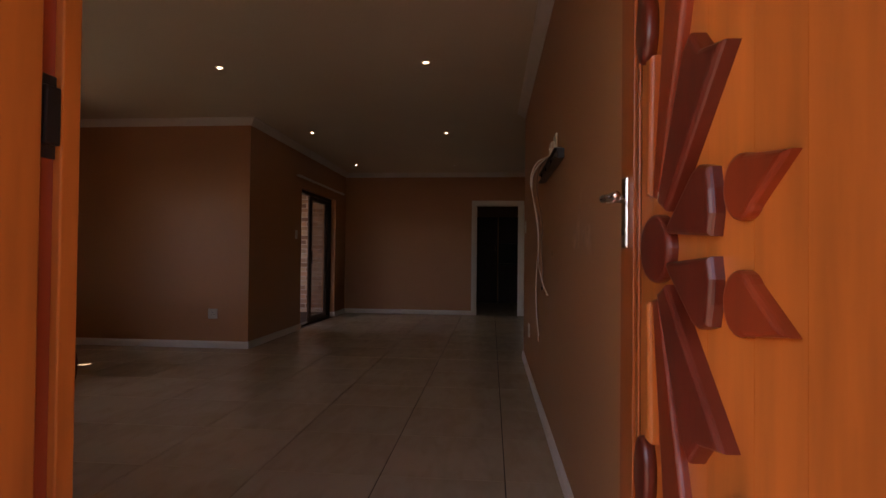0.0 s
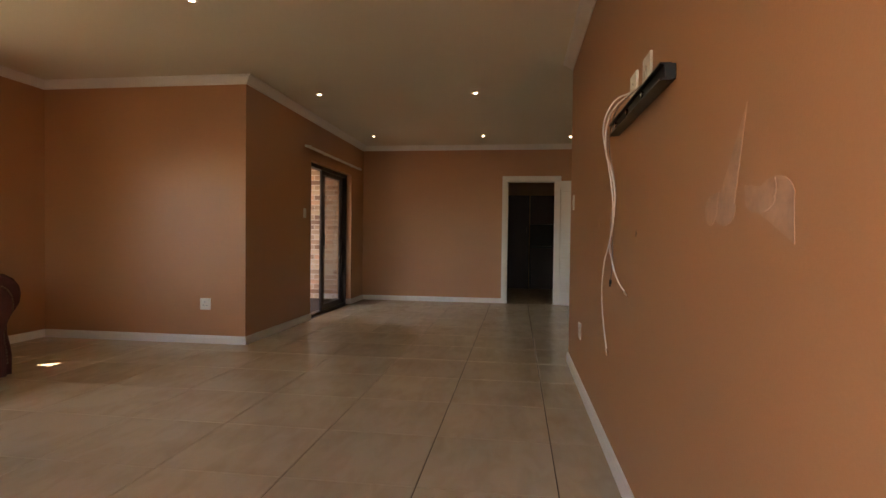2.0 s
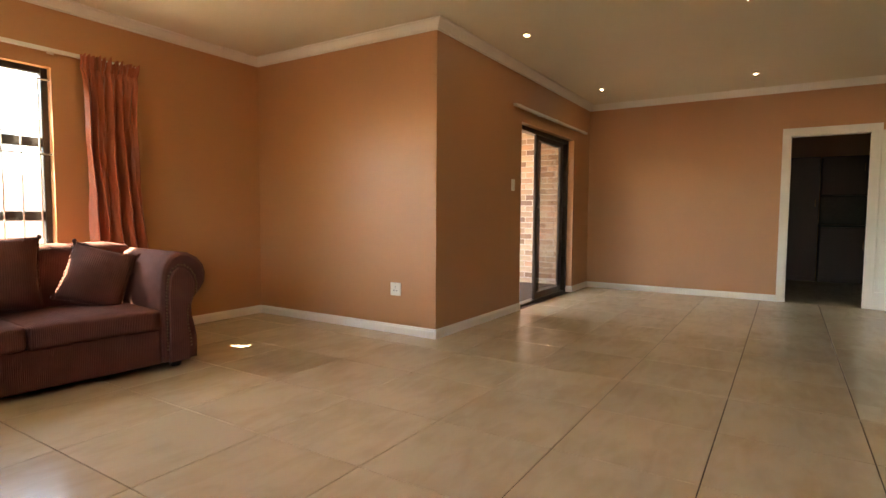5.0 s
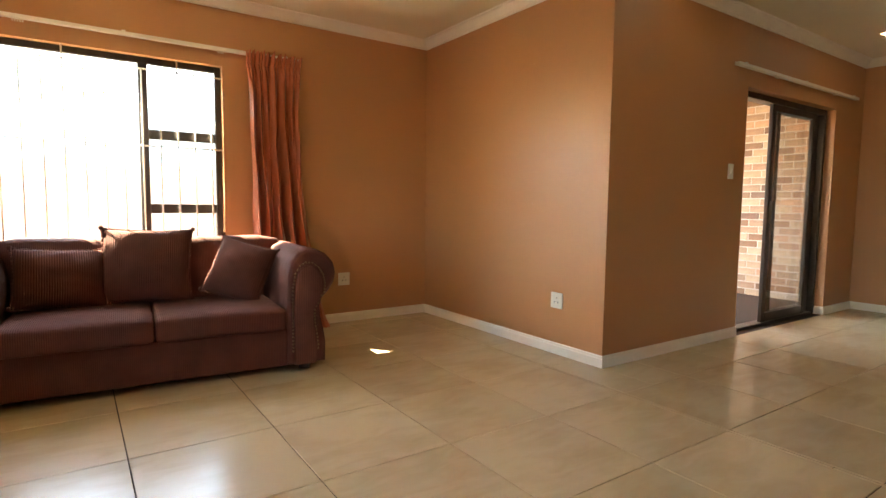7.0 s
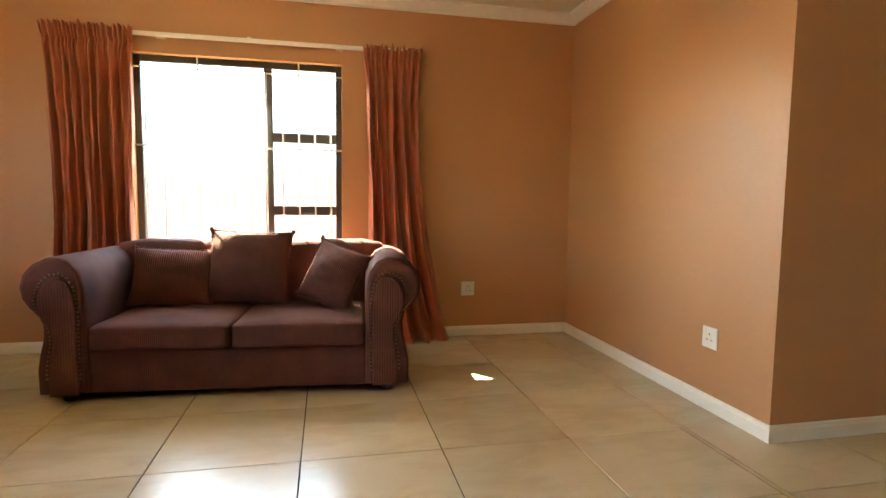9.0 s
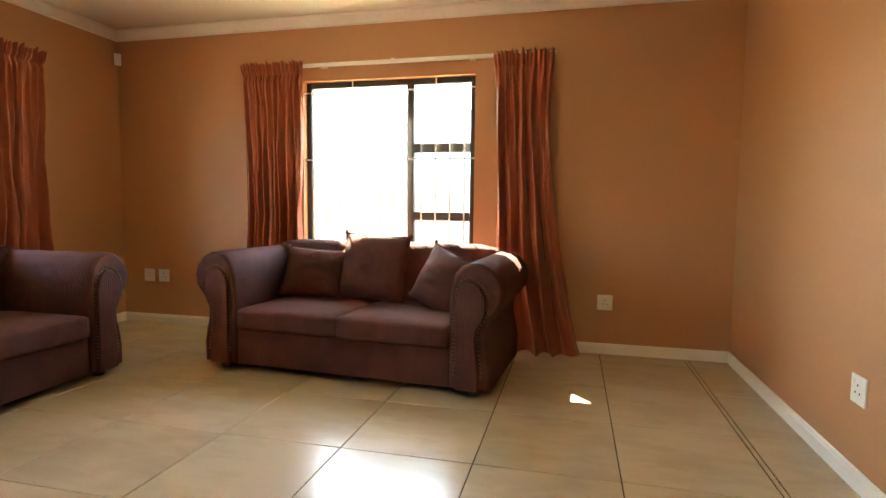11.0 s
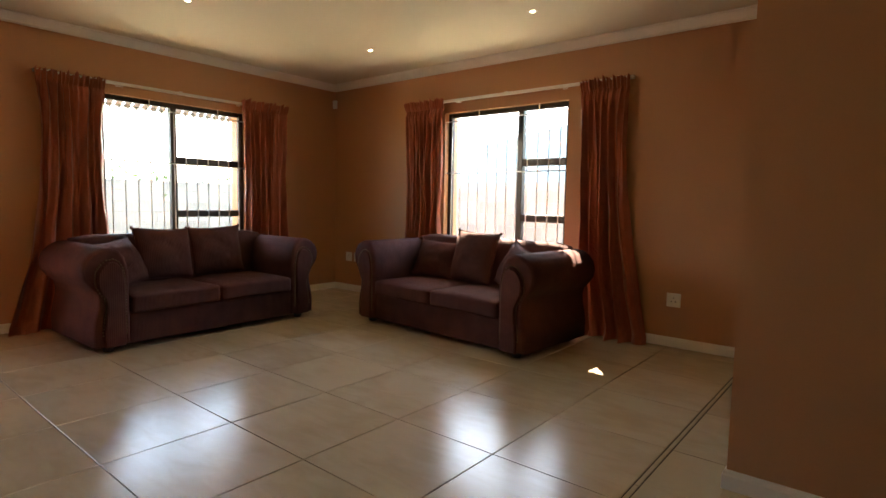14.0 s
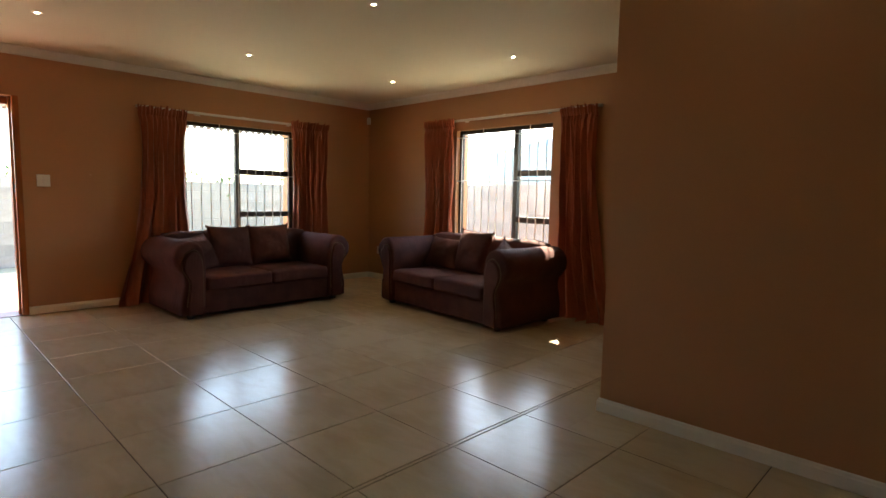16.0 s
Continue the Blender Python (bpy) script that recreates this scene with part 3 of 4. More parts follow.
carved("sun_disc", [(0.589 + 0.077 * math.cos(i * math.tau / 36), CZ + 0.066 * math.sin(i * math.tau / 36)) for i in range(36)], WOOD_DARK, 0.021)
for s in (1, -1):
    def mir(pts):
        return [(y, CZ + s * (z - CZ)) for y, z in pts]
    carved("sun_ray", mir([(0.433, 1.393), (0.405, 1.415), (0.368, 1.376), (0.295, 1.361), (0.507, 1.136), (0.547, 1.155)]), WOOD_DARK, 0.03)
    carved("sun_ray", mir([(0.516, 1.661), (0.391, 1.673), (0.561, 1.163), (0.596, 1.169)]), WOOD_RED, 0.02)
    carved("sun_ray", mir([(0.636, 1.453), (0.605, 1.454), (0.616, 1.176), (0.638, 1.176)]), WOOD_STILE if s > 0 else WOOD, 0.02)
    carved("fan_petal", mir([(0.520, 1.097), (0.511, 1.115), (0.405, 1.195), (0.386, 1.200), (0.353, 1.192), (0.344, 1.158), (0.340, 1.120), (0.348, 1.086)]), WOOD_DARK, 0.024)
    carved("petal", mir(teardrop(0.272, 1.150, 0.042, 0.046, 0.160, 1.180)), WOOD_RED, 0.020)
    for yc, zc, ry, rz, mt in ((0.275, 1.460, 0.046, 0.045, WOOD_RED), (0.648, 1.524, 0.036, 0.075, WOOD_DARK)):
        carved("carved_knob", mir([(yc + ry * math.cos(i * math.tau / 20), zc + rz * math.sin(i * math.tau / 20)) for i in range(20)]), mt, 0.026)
HU = 0.782
lock = part("lock_plate", boxed(-0.009, 0.0, HU - 0.019, HU + 0.019, 1.075, 1.238, bevel=0.004), CHROME, entry, "chrome lock plate")
bm = bmesh.new()
tube(bm, (-0.052, HU, 1.188), (-0.006, HU, 1.188), 0.010, 14)
tube(bm, (-0.052, HU + 0.008, 1.188), (-0.056, HU - 0.11, 1.184), 0.009, 14)
bmesh.ops.create_uvsphere(bm, u_segments=14, v_segments=8, radius=0.0105, matrix=Matrix.Translation((-0.0525, HU + 0.001, 1.188)))
part("door_handle", bm, CHROME, lock, "chrome lever handle", smooth=True)
part("keyhole", tube(bmesh.new(), (-0.0095, HU, 1.11), (-0.0088, HU, 1.11), 0.006), PLASTIC_DARK, lock)


# ---- sofas ----
def rounded(bm, x0, x1, y0, y1, z0, z1, r, n=10, crown=0.0):
    """A soft block with rounded edges, fuller in the middle of its top."""
    c = bmesh.ops.create_cube(bm, size=2)
    bmesh.ops.subdivide_edges(bm, edges=list({e for v in c["verts"] for e in v.link_edges}), cuts=n, use_grid_fill=True)
    half = Vector(((x1 - x0) / 2, (y1 - y0) / 2, (z1 - z0) / 2))
    mid = Vector(((x0 + x1) / 2, (y0 + y1) / 2, (z0 + z1) / 2))
    for v in bm.verts:
        p = Vector((v.co.x * half.x, v.co.y * half.y, v.co.z * half.z))
        core = Vector((max(-half.x + r, min(half.x - r, p.x)), max(-half.y + r, min(half.y - r, p.y)), max(-half.z + r, min(half.z - r, p.z))))
        d = p - core
        q = core + (d.normalized() * r if d.length > 1e-6 and d.length > r * 0.5 else d)
        w = max(0, 1 - v.co.x ** 2) * max(0, 1 - v.co.y ** 2)
        q.z += crown * w * (1 if v.co.z > 0 else 0)
        q += 0.006 * noise.noise_vector(q * 5 + mid * 3) + 0.002 * noise.noise_vector(q * 17)
        v.co = mid + q
    return bm


def scatter_cushion(m, w, h, d, label):
    c = thing("scatter_cushion", m, label, "cushion", "scatter cushions on the sofas")
    bm = bmesh.new()
    n = 26
    for side in (1, -1):
        grid = []
        for i in range(n + 1):
            row = []
            for j in range(n + 1):
                u, v = 2 * i / n - 1, 2 * j / n - 1
                pu, pv = u * (1 - 0.06 * (1 - v * v) * abs(u)), v * (1 - 0.06 * (1 - u * u) * abs(v))
                t = (max(0, 1 - abs(u) ** 2.6) ** 0.6) * (max(0, 1 - abs(v) ** 2.6) ** 0.6)
                p = Vector((pu * w / 2, side * d / 2 * t, h / 2 + pv * h / 2))
                p.y += (0.026 * noise.noise(p * 6 + Vector((side, 0, w * 7 + h * 50))) + 0.007 * noise.noise(p * 20 + Vector((side, 3, h * 30)))) * t
                p.z += 0.010 * noise.noise(p * 5 + Vector((h * 40, 0, 0))) * (1 - v * v)
                row.append(bm.verts.new(p))
            grid.append(row)
        for i in range(n):
            for j in range(n):
                bm.faces.new((grid[i][j], grid[i + 1][j], grid[i + 1][j + 1], grid[i][j + 1]))
    bmesh.ops.remove_doubles(bm, verts=bm.verts, dist=0.0008)
    part("cover", bm, CUSHION, c, smooth=True)
    bm = bmesh.new()
    pts = []
    for a in range(64):
        u = ((a // 16) in (0,)) and (-1 + a % 16 / 8, -1) or ((a // 16) == 1 and (1, -1 + a % 16 / 8)) or ((a // 16) == 2 and (1 - a % 16 / 8, 1)) or (-1, 1 - a % 16 / 8)
        pu, pv = u[0] * (1 - 0.06 * (1 - u[1] ** 2) * abs(u[0])), u[1] * (1 - 0.06 * (1 - u[0] ** 2) * abs(u[1]))
        pts.append(Vector((pu * w / 2, 0, h / 2 + pv * h / 2)))
    for a, b in zip(pts, pts[1:] + pts[:1]):
        tube(bm, a, b, 0.006, 6)
    part("piping", bm, SOFA_FRONT, c, smooth=True)
    for sx in (-1, 1):
        for z in (0.0, h):
            bm = bmesh.new()
            bmesh.ops.create_icosphere(bm, subdivisions=2, radius=0.013, matrix=Matrix.Translation((sx * (w / 2 + 0.004), 0, z + (0.004 if z else 0.012))) @ Matrix.Diagonal((1, 0.8, 1.25, 1)))
            part("corner_knot", bm, CUSHION, c, smooth=True)
    return c


SDEP = 0.92


def arm_outline(s, grow=0.0):
    """The scroll outline of an arm from the front, from the inner foot round the roll to the outer foot."""
    base = [(0.665, 0.05), (0.665, 0.40), (0.662, 0.52), (0.668, 0.60), (0.690, 0.695), (0.732, 0.748), (0.790, 0.772), (0.855, 0.765), (0.915, 0.733),
            (0.960, 0.680), (0.975, 0.618), (0.965, 0.555), (0.930, 0.503), (0.885, 0.455), (0.872, 0.405), (0.876, 0.340), (0.895, 0.260), (0.908, 0.180), (0.905, 0.05)]
    c = (0.755, 0.055)
    out = [(c[0] + (x - c[0]) * (1 - grow * 1.8), c[1] + (z - c[1]) * (1 - grow * 0.6)) for x, z in base]
    return [(s * (x + 0.05), z) for x, z in (out if s > 0 else out[::-1])]


def sofa(m, label):
    """A two-seat sofa with scroll arms. Local x along its width, front towards -y, from y = 0 to SDEP."""
    f = thing("sofa", m, label, "sofa", "pair of matching sofas")
    part("base", boxed(-0.718, 0.718, 0.035, SDEP - 0.06, 0.045, 0.28, bevel=0.012), SOFA, f)
    for s in (1, -1):
        bm = prism(bmesh.new(), arm_outline(s), "y", SDEP - 0.02, 0.012, 0.028)
        arm = part("arm", bm, SOFA_ARM, f, smooth=True)
        for p in arm.data.polygons:
            p.use_smooth = len(p.vertices) <= 4
        bm = prism(bmesh.new(), arm_outline(s, 0.24), "y", 0.020, -0.010, 0.010)
        part("front_panel", bm, SOFA_FRONT, arm, "ribbed scroll arm front")
        bm = bmesh.new()
        o = arm_outline(s, 0.195)
        run = []
        for a, b in zip(o, o[1:]):
            a, b = Vector(a), Vector(b)
            k = max(1, round((b - a).length / 0.022))
            run += [a.lerp(b, i / k) for i in range(k)]
        for p in run:
            if p.y > 0.12:
                bmesh.ops.create_icosphere(bm, subdivisions=1, radius=0.0065, matrix=Matrix.Translation((p.x, 0.006, p.y)))
        part("nail_trim", bm, NAIL, arm, "row of brass upholstery nails", smooth=True)
    bm = bmesh.new()
    rounded(bm, -0.85, 0.85, SDEP - 0.25, SDEP, 0.09, 0.815, 0.07, 10)
    part("backrest", bm, SOFA, f, smooth=True)
    for s in (-1, 1):
        bm = bmesh.new()
        rounded(bm, 0.004 if s > 0 else -0.708, 0.708 if s > 0 else -0.004, 0.0, SDEP - 0.24, 0.272, 0.412, 0.030, 18, 0.018)
        part("seat_cushion", bm, SOFA, f, smooth=True)
    for x in (-0.84, 0.84):
        for y in (0.10, SDEP - 0.12):
            bm = bmesh.new()
            bmesh.ops.create_cone(bm, cap_ends=True, segments=18, radius1=0.034, radius2=0.050, depth=0.069, matrix=Matrix.Translation((x, y, 0.0365)))
            part("foot", bm, FOOT, f)
    return f


S2 = pose(-3.918, 3.668, 0, 0, 0, 86)
S1 = pose(-2.855, 2.30, 0, 0, 0, 181.5)
sofa(S2, "mauve brown ribbed two-seat sofa below the west window")
sofa(S1, "mauve brown ribbed two-seat sofa below the south window")
# cushions lean on the backrests
scatter_cushion(S2 @ pose(-0.46, 0.49, 0.425, -24, 3, 8), 0.47, 0.37, 0.17, "brown ribbed scatter cushion leaning in the sofa corner")
scatter_cushion(S2 @ pose(-0.025, 0.53, 0.425, -15, 2, -4), 0.51, 0.465, 0.19, "brown ribbed scatter cushion leaning on the backrest")
scatter_cushion(S2 @ pose(0.44, 0.43, 0.425, -22, 16, -30), 0.38, 0.40, 0.16, "brown ribbed scatter cushion leaning on the arm")
scatter_cushion(S1 @ pose(-0.19, 0.56, 0.425, -13, 2, 3), 0.50, 0.45, 0.18, "brown ribbed scatter cushion leaning on the backrest")
scatter_cushion(S1 @ pose(0.31, 0.57, 0.425, -12, -2, -3), 0.50, 0.45, 0.18, "brown ribbed scatter cushion leaning on the backrest")
scatter_cushion(S1 @ pose(-0.50, 0.44, 0.425, -28, -5, 34), 0.46, 0.40, 0.16, "brown ribbed scatter cushion slumped against the arm")


# ---- curtains ----
def curtain(m, width, height, foot0, foot1, seed, label):
    """A gathered curtain. Local x along the wall from 0 to width at the heading; y to the room; hangs from z = height."""
    rnd = random.Random(seed)
    c = thing("curtain", m, label, "curtain", "copper satin curtains")
    cols, rows = 190, 60

    def pleating(mean):
        """Folds of uneven width and depth across the cloth: (start, end, depth) each."""
        out, at = [], -0.02
        while at < 1.02:
            w = mean * rnd.uniform(0.55, 1.5)
            out.append((at, at + w, rnd.uniform(0.45, 1.0)))
            at += w
        return out

    def fold(system, u):
        for a, b, d in system:
            if u < b:
                f = (u - a) / (b - a)
                return d * (1 - 2 * abs(math.cos(math.pi * f)) ** 1.4)
        return -1.0
    fine, mid_folds, broad = pleating(0.027 / width), pleating(0.052 / width), pleating(0.085 / width)
    phase = [rnd.uniform(0, 6.28) for _ in range(6)]
    grid = []
    for k in range(rows + 1):
        v = k / rows
        v = v * (0.55 + 0.45 * v) if v < 1 else 1.0
        z = height * (1 - v)
        stitch = math.exp(-((v - 0.042) / 0.012) ** 2)
        s0 = max(0.0, 1 - v / 0.13)
        s2 = min(1.0, max(0.0, (v - 0.10) / 0.5)) ** 0.8
        s1 = max(0.0, 1 - s0) * (1 - 0.6 * s2)
        row = []
        for j in range(cols + 1):
            u = j / cols
            drift = u + 0.035 * noise.noise(Vector((u * 3, v * 2.2, seed + 5))) * v + 0.012 * noise.noise(Vector((u * 8, v * 7, seed + 9))) * min(1, v * 4)
            wave = 0.019 * s0 * fold(fine, u) + 0.034 * s1 * fold(mid_folds, drift) + 0.060 * s2 * fold(broad, drift)
            y = 0.100 + 0.018 * math.exp(-v * 9) + wave - 0.022 * stitch + 0.020 * noise.noise(Vector((u * 5, v * 5, seed))) * min(1, v * 5) + 0.007 * noise.noise(Vector((u * 16, v * 26, seed))) * min(1, v * 6)
            sag = 0.05 * math.sin(math.pi * min(1, v * 1.25))
            a, b = foot0 * v ** 2.4 + sag * 0.3 - 0.012 * s0, width + foot1 * v ** 2.4 - sag * 0.4 + 0.012 * s0
            x = a + (b - a) * u + 0.012 * noise.noise(Vector((u * 5, v * 6, seed + 3))) + 0.006 * math.sin(u * 40 + v * 9 + phase[0]) * s2
            if v > 0.955:
                y += 0.11 * ((v - 0.955) / 0.045) ** 2 * (0.5 + 0.9 * noise.noise(Vector((u * 5, 1, seed))))
            top = (0.006 + 0.014 * fold(fine, u) + 0.030 * noise.noise(Vector((u * 18, 3, seed)))) * max(0, 1 - v / 0.03)
            row.append(Vector((x, max(0.030 if v > 0.25 else 0.062, y), max(0.006, z + top))))
        grid.append(row)
    for name, k0, k1, label in (("heading", 0, 4, "tightly gathered curtain heading"), ("cloth", 4, rows, "")):
        strip = bmesh.new()
        vs = [[strip.verts.new(p) for p in r] for r in grid[k0:k1 + 1]]
        for k in range(k1 - k0):
            for j in range(cols):
                strip.faces.new((vs[k][j], vs[k][j + 1], vs[k + 1][j + 1], vs[k + 1][j]))
        piece = part(name, strip, CURTAIN, c, label, smooth=True)
        thick = piece.modifiers.new("thick", "SOLIDIFY")
        thick.thickness = 0.002
        thick.use_rim = False
    return c


def curtain_track(m, length, label):
    t = thing("curtain_track", m, label, "curtain rail", kind="")
    for y in (0.018, 0.040):
        part("track", boxed(0, length, y, y + 0.014, -0.012, 0.014, bevel=0.003), BAR_WHITE, t)
    n = max(2, round(length / 0.8))
    for i in range(n):
        x = 0.12 + (length - 0.24) * i / (n - 1)
        part("bracket", boxed(x - 0.012, x + 0.012, 0.0005, 0.056, 0.014, 0.022, bevel=0.002), BAR_WHITE, t)
    for i in range(9):
        x = length * 0.24 + i * 0.012 if i < 4 else length * 0.70 + i * 0.013
        part("glider", boxed(x - 0.003, x + 0.003, 0.041, 0.051, -0.032, -0.012, bevel=0.001), PLASTIC, t)
    return t


curtain(pose(WX, 2.915, 0, 0, 0, -90), 0.535, 2.205, 0.03, 0.0, 1, "copper satin curtain drawn open beside the west window")
curtain(pose(WX, 4.872, 0, 0, 0, -90), 0.415, 2.195, -0.25, -0.06, 2, "copper satin curtain trailing on the floor beside the west window")
curtain(pose(-2.40, SY, 0, 0, 0, 0), 0.485, 2.155, -0.10, 0.28, 3, "copper satin curtain trailing on the floor beside the south window")
curtain(pose(-4.29, SY, 0, 0, 0, 0), 0.55, 2.19, 0.0, -0.03, 4, "copper satin curtain drawn open beside the south window")
curtain_track(pose(WX, 4.89, 2.195, 0, 0, -90), 2.48, "white double curtain track on the wall above the window")
curtain_track(pose(-4.31, SY, 2.155, 0, 0, 0), 2.40, "white double curtain track on the wall above the window")
curtain_track(pose(DX, 9.86, 2.155, 0, 0, -90), 2.32, "bare white double curtain track above the sliding door")


# ---- fittings ----
def socket(m, w, h, label, kind="socket"):
    s = thing("wall_" + kind, m, label, kind)
    part("plate", boxed(-w / 2, w / 2, 0.0005, 0.010, -h / 2, h / 2, bevel=0.003), PLASTIC, s)
    if kind == "socket":
        for x, z in ((0, 0.018), (-0.016, -0.012), (0.016, -0.012)):
            part("hole", tube(bmesh.new(), (x, 0.0095, z), (x, 0.0106, z), 0.0045), PLASTIC_DARK, s)
        part("rocker", boxed(0.022, 0.036, 0.010, 0.013, 0.020, 0.040, bevel=0.001), PLASTIC, s)
    else:
        part("rocker", boxed(-0.012, 0.012, 0.010, 0.015, -0.022, 0.022, bevel=0.002), PLASTIC, s)
    return s


socket(pose(-3.329, JY, 0.385, 0, 0, 180), 0.108, 0.112, "white square wall socket on the nook wall")
socket(pose(WX, 5.286, 0.385, 0, 0, -90), 0.108, 0.112, "white square wall socket beside the curtain")
socket(pose(WX, 1.332, 0.433, 0, 0, -90), 0.108, 0.112, "white square wall socket in the corner")
socket(pose(WX, 1.484, 0.433, 0, 0, -90), 0.108, 0.112, "white square wall socket in the corner")
socket(pose(RX, 5.167, 0.408, 0, 0, 90), 0.108, 0.112, "white square wall socket on the long wall")
socket(pose(RX, 5.728, 1.353, 0, 0, 90), 0.072, 0.118, "white light switch on the long wall", "switch")
socket(pose(DX, 7.59, 1.34, 0, 0, -90), 0.072, 0.118, "white light switch beside the sliding door", "switch")
socket(pose(-1.067, SY, 1.326, 0, 0, 0), 0.11, 0.118, "white light switch beside the entrance", "switch")
socket(pose(RX, 3.254, 1.652, 0, 0, 90), 0.115, 0.120, "white aerial plate above the television bracket", "switch")
socket(pose(RX, 3.474, 1.652, 0, 0, 90), 0.115, 0.120, "white wall socket behind the television bracket")

pir = thing("alarm_sensor", pose(WX + 0.001, SY + 0.001, 2.34, 0, 0, -45), "small white alarm sensor high in the corner", "sensor")
part("body", boxed(-0.028, 0.028, 0.028, 0.066, -0.05, 0.05, bevel=0.010, segs=3), PLASTIC, pir)
part("lens", boxed(-0.019, 0.019, 0.064, 0.070, -0.032, 0.008, bevel=0.004), TRIM, pir)
part("bracket", boxed(-0.012, 0.012, 0.012, 0.030, -0.02, 0.02), PLASTIC, pir)


def downlight(x, y):
    d = thing("downlight", pose(x, y, TOP), "small round recessed downlight, lit", "downlight", "ceiling downlights")
    bm = bmesh.new()
    n = 28
    prof = [(0.014, 0.0), (0.034, 0.0), (0.034, -0.003), (0.028, -0.006), (0.018, -0.005), (0.014, -0.002)]
    rings = [[bm.verts.new((r * math.cos(i * math.tau / n), r * math.sin(i * math.tau / n), z - 0.0008)) for r, z in prof] for i in range(n)]
    for i in range(n):
        for j in range(len(prof)):
            k = (j + 1) % len(prof)
            bm.faces.new((rings[i][j], rings[i][k], rings[(i + 1) % n][k], rings[(i + 1) % n][j]))
    part("trim_ring", bm, TRIM, d, smooth=True)
    bm = bmesh.new()
    bmesh.ops.create_cone(bm, cap_ends=True, segments=24, radius1=0.0135, radius2=0.0135, depth=0.003, matrix=Matrix.Translation((0, 0, -0.0026)))
    part("lens", bm, LAMP_GLOW, d, "glowing warm lens")


for x, y in ((-0.79, 6.94), (-0.85, 9.31), (-2.49, 9.20), (-2.46, 6.85), (-2.52, 2.495), (-4.20, 4.41), (-4.21, 2.63), (-2.45, 4.53), (-0.75, 4.51), (-0.86, 2.45), (0.43, 9.44)):
    downlight(x, y)

# television bracket and loose cables on the long wall
tvb = thing("tv_bracket", pose(RX - 0.012, 3.330, 1.552), "black steel television wall bracket rail", "bracket")
part("rail", boxed(-0.022, 0.0115, -0.42, 0.47, -0.024, 0.024, bevel=0.003), BLACK_STEEL, tvb)
for z in (-0.026, 0.020):
    part("lip", boxed(-0.036, -0.002, -0.42, 0.47, z, z + 0.006, bevel=0.001), BLACK_STEEL, tvb)
for y in (-0.16, 0.10, 0.34):
    part("bolt", tube(bmesh.new(), (-0.032, y, 0), (-0.020, y, 0), 0.011, 8), CHROME, tvb)


def cable(points, label, tip, sheath=None, radius=0.0032):
    c = bpy.data.curves.new("cable", "CURVE")
    c.dimensions, c.bevel_depth, c.bevel_resolution = "3D", radius, 3
    s = c.splines.new("BEZIER")
    s.bezier_points.add(len(points) - 1)
    for p, q in zip(s.bezier_points, points):
        p.co = q
        p.handle_left_type = p.handle_right_type = "AUTO"
    c.materials.append(sheath or CABLE)
    ob = tagged(new("aerial_cable", c), label, "cable")
    a, b = Vector(points[-1]), Vector(points[-1]) + (Vector(points[-1]) - Vector(points[-2])).normalized() * 0.035
    part("plug", tube(tube(bmesh.new(), a, a.lerp(b, 0.6), 0.0062, 10), a.lerp(b, 0.6), b, 0.0036, 8), tip, ob)
    return ob


cable([(0.115, 3.350, 1.629), (0.080, 3.379, 1.612), (0.040, 3.438, 1.601), (0.010, 3.471, 1.549), (0.005, 3.501, 1.491), (0.015, 3.517, 1.436), (0.030, 3.501, 1.340), (0.045, 3.499, 1.238), (0.055, 3.540, 1.139), (0.065, 3.644, 1.070), (0.070, 3.689, 1.024), (0.080, 3.686, 0.958), (0.095, 3.624, 0.880), (0.108, 3.543, 0.841)],
      "white aerial cable hanging from the wall plate", CHROME)
cable([(0.115, 3.337, 1.629), (0.080, 3.403, 1.609), (0.040, 3.435, 1.576), (0.012, 3.424, 1.519), (0.010, 3.469, 1.450), (0.020, 3.507, 1.400), (0.030, 3.462, 1.342), (0.045, 3.450, 1.250), (0.050, 3.474, 1.186), (0.060, 3.595, 1.088), (0.065, 3.712, 1.013), (0.070, 3.843, 0.938), (0.078, 3.940, 0.772), (0.082, 3.901, 0.650), (0.087, 3.834, 0.544)],
      "white aerial cable hanging from the wall plate", CHROME)
cable([(0.116, 3.332, 1.630), (0.090, 3.390, 1.612), (0.060, 3.487, 1.583), (0.050, 3.590, 1.528), (0.060, 3.678, 1.441), (0.080, 3.676, 1.330), (0.095, 3.713, 1.241), (0.105, 3.871, 1.170), (0.108, 3.899, 1.103), (0.110, 3.863, 1.031), (0.112, 3.873, 0.928), (0.112, 3.906, 0.862)],
      "thin grey cable with a black plug against the wall", BLACK_STEEL, CABLE_GREY, 0.0022)


def wall_mark(name, m, pts, material, label):
    bm = bmesh.new()
    prism(bm, pts, "y", 0.0002, 0.0012)
    ob = tagged(new(name, mesh_of(name, bm, material)), label, "wall mark", "", "structure")
    ob.matrix_basis = m


rnd = random.Random(5)


def blob(cx_, cz_, rx, rz, n=18):
    return [(cx_ + rx * math.cos(i * math.tau / n) * rnd.uniform(0.7, 1.1), cz_ + rz * math.sin(i * math.tau / n) * rnd.uniform(0.75, 1.1)) for i in range(n)]


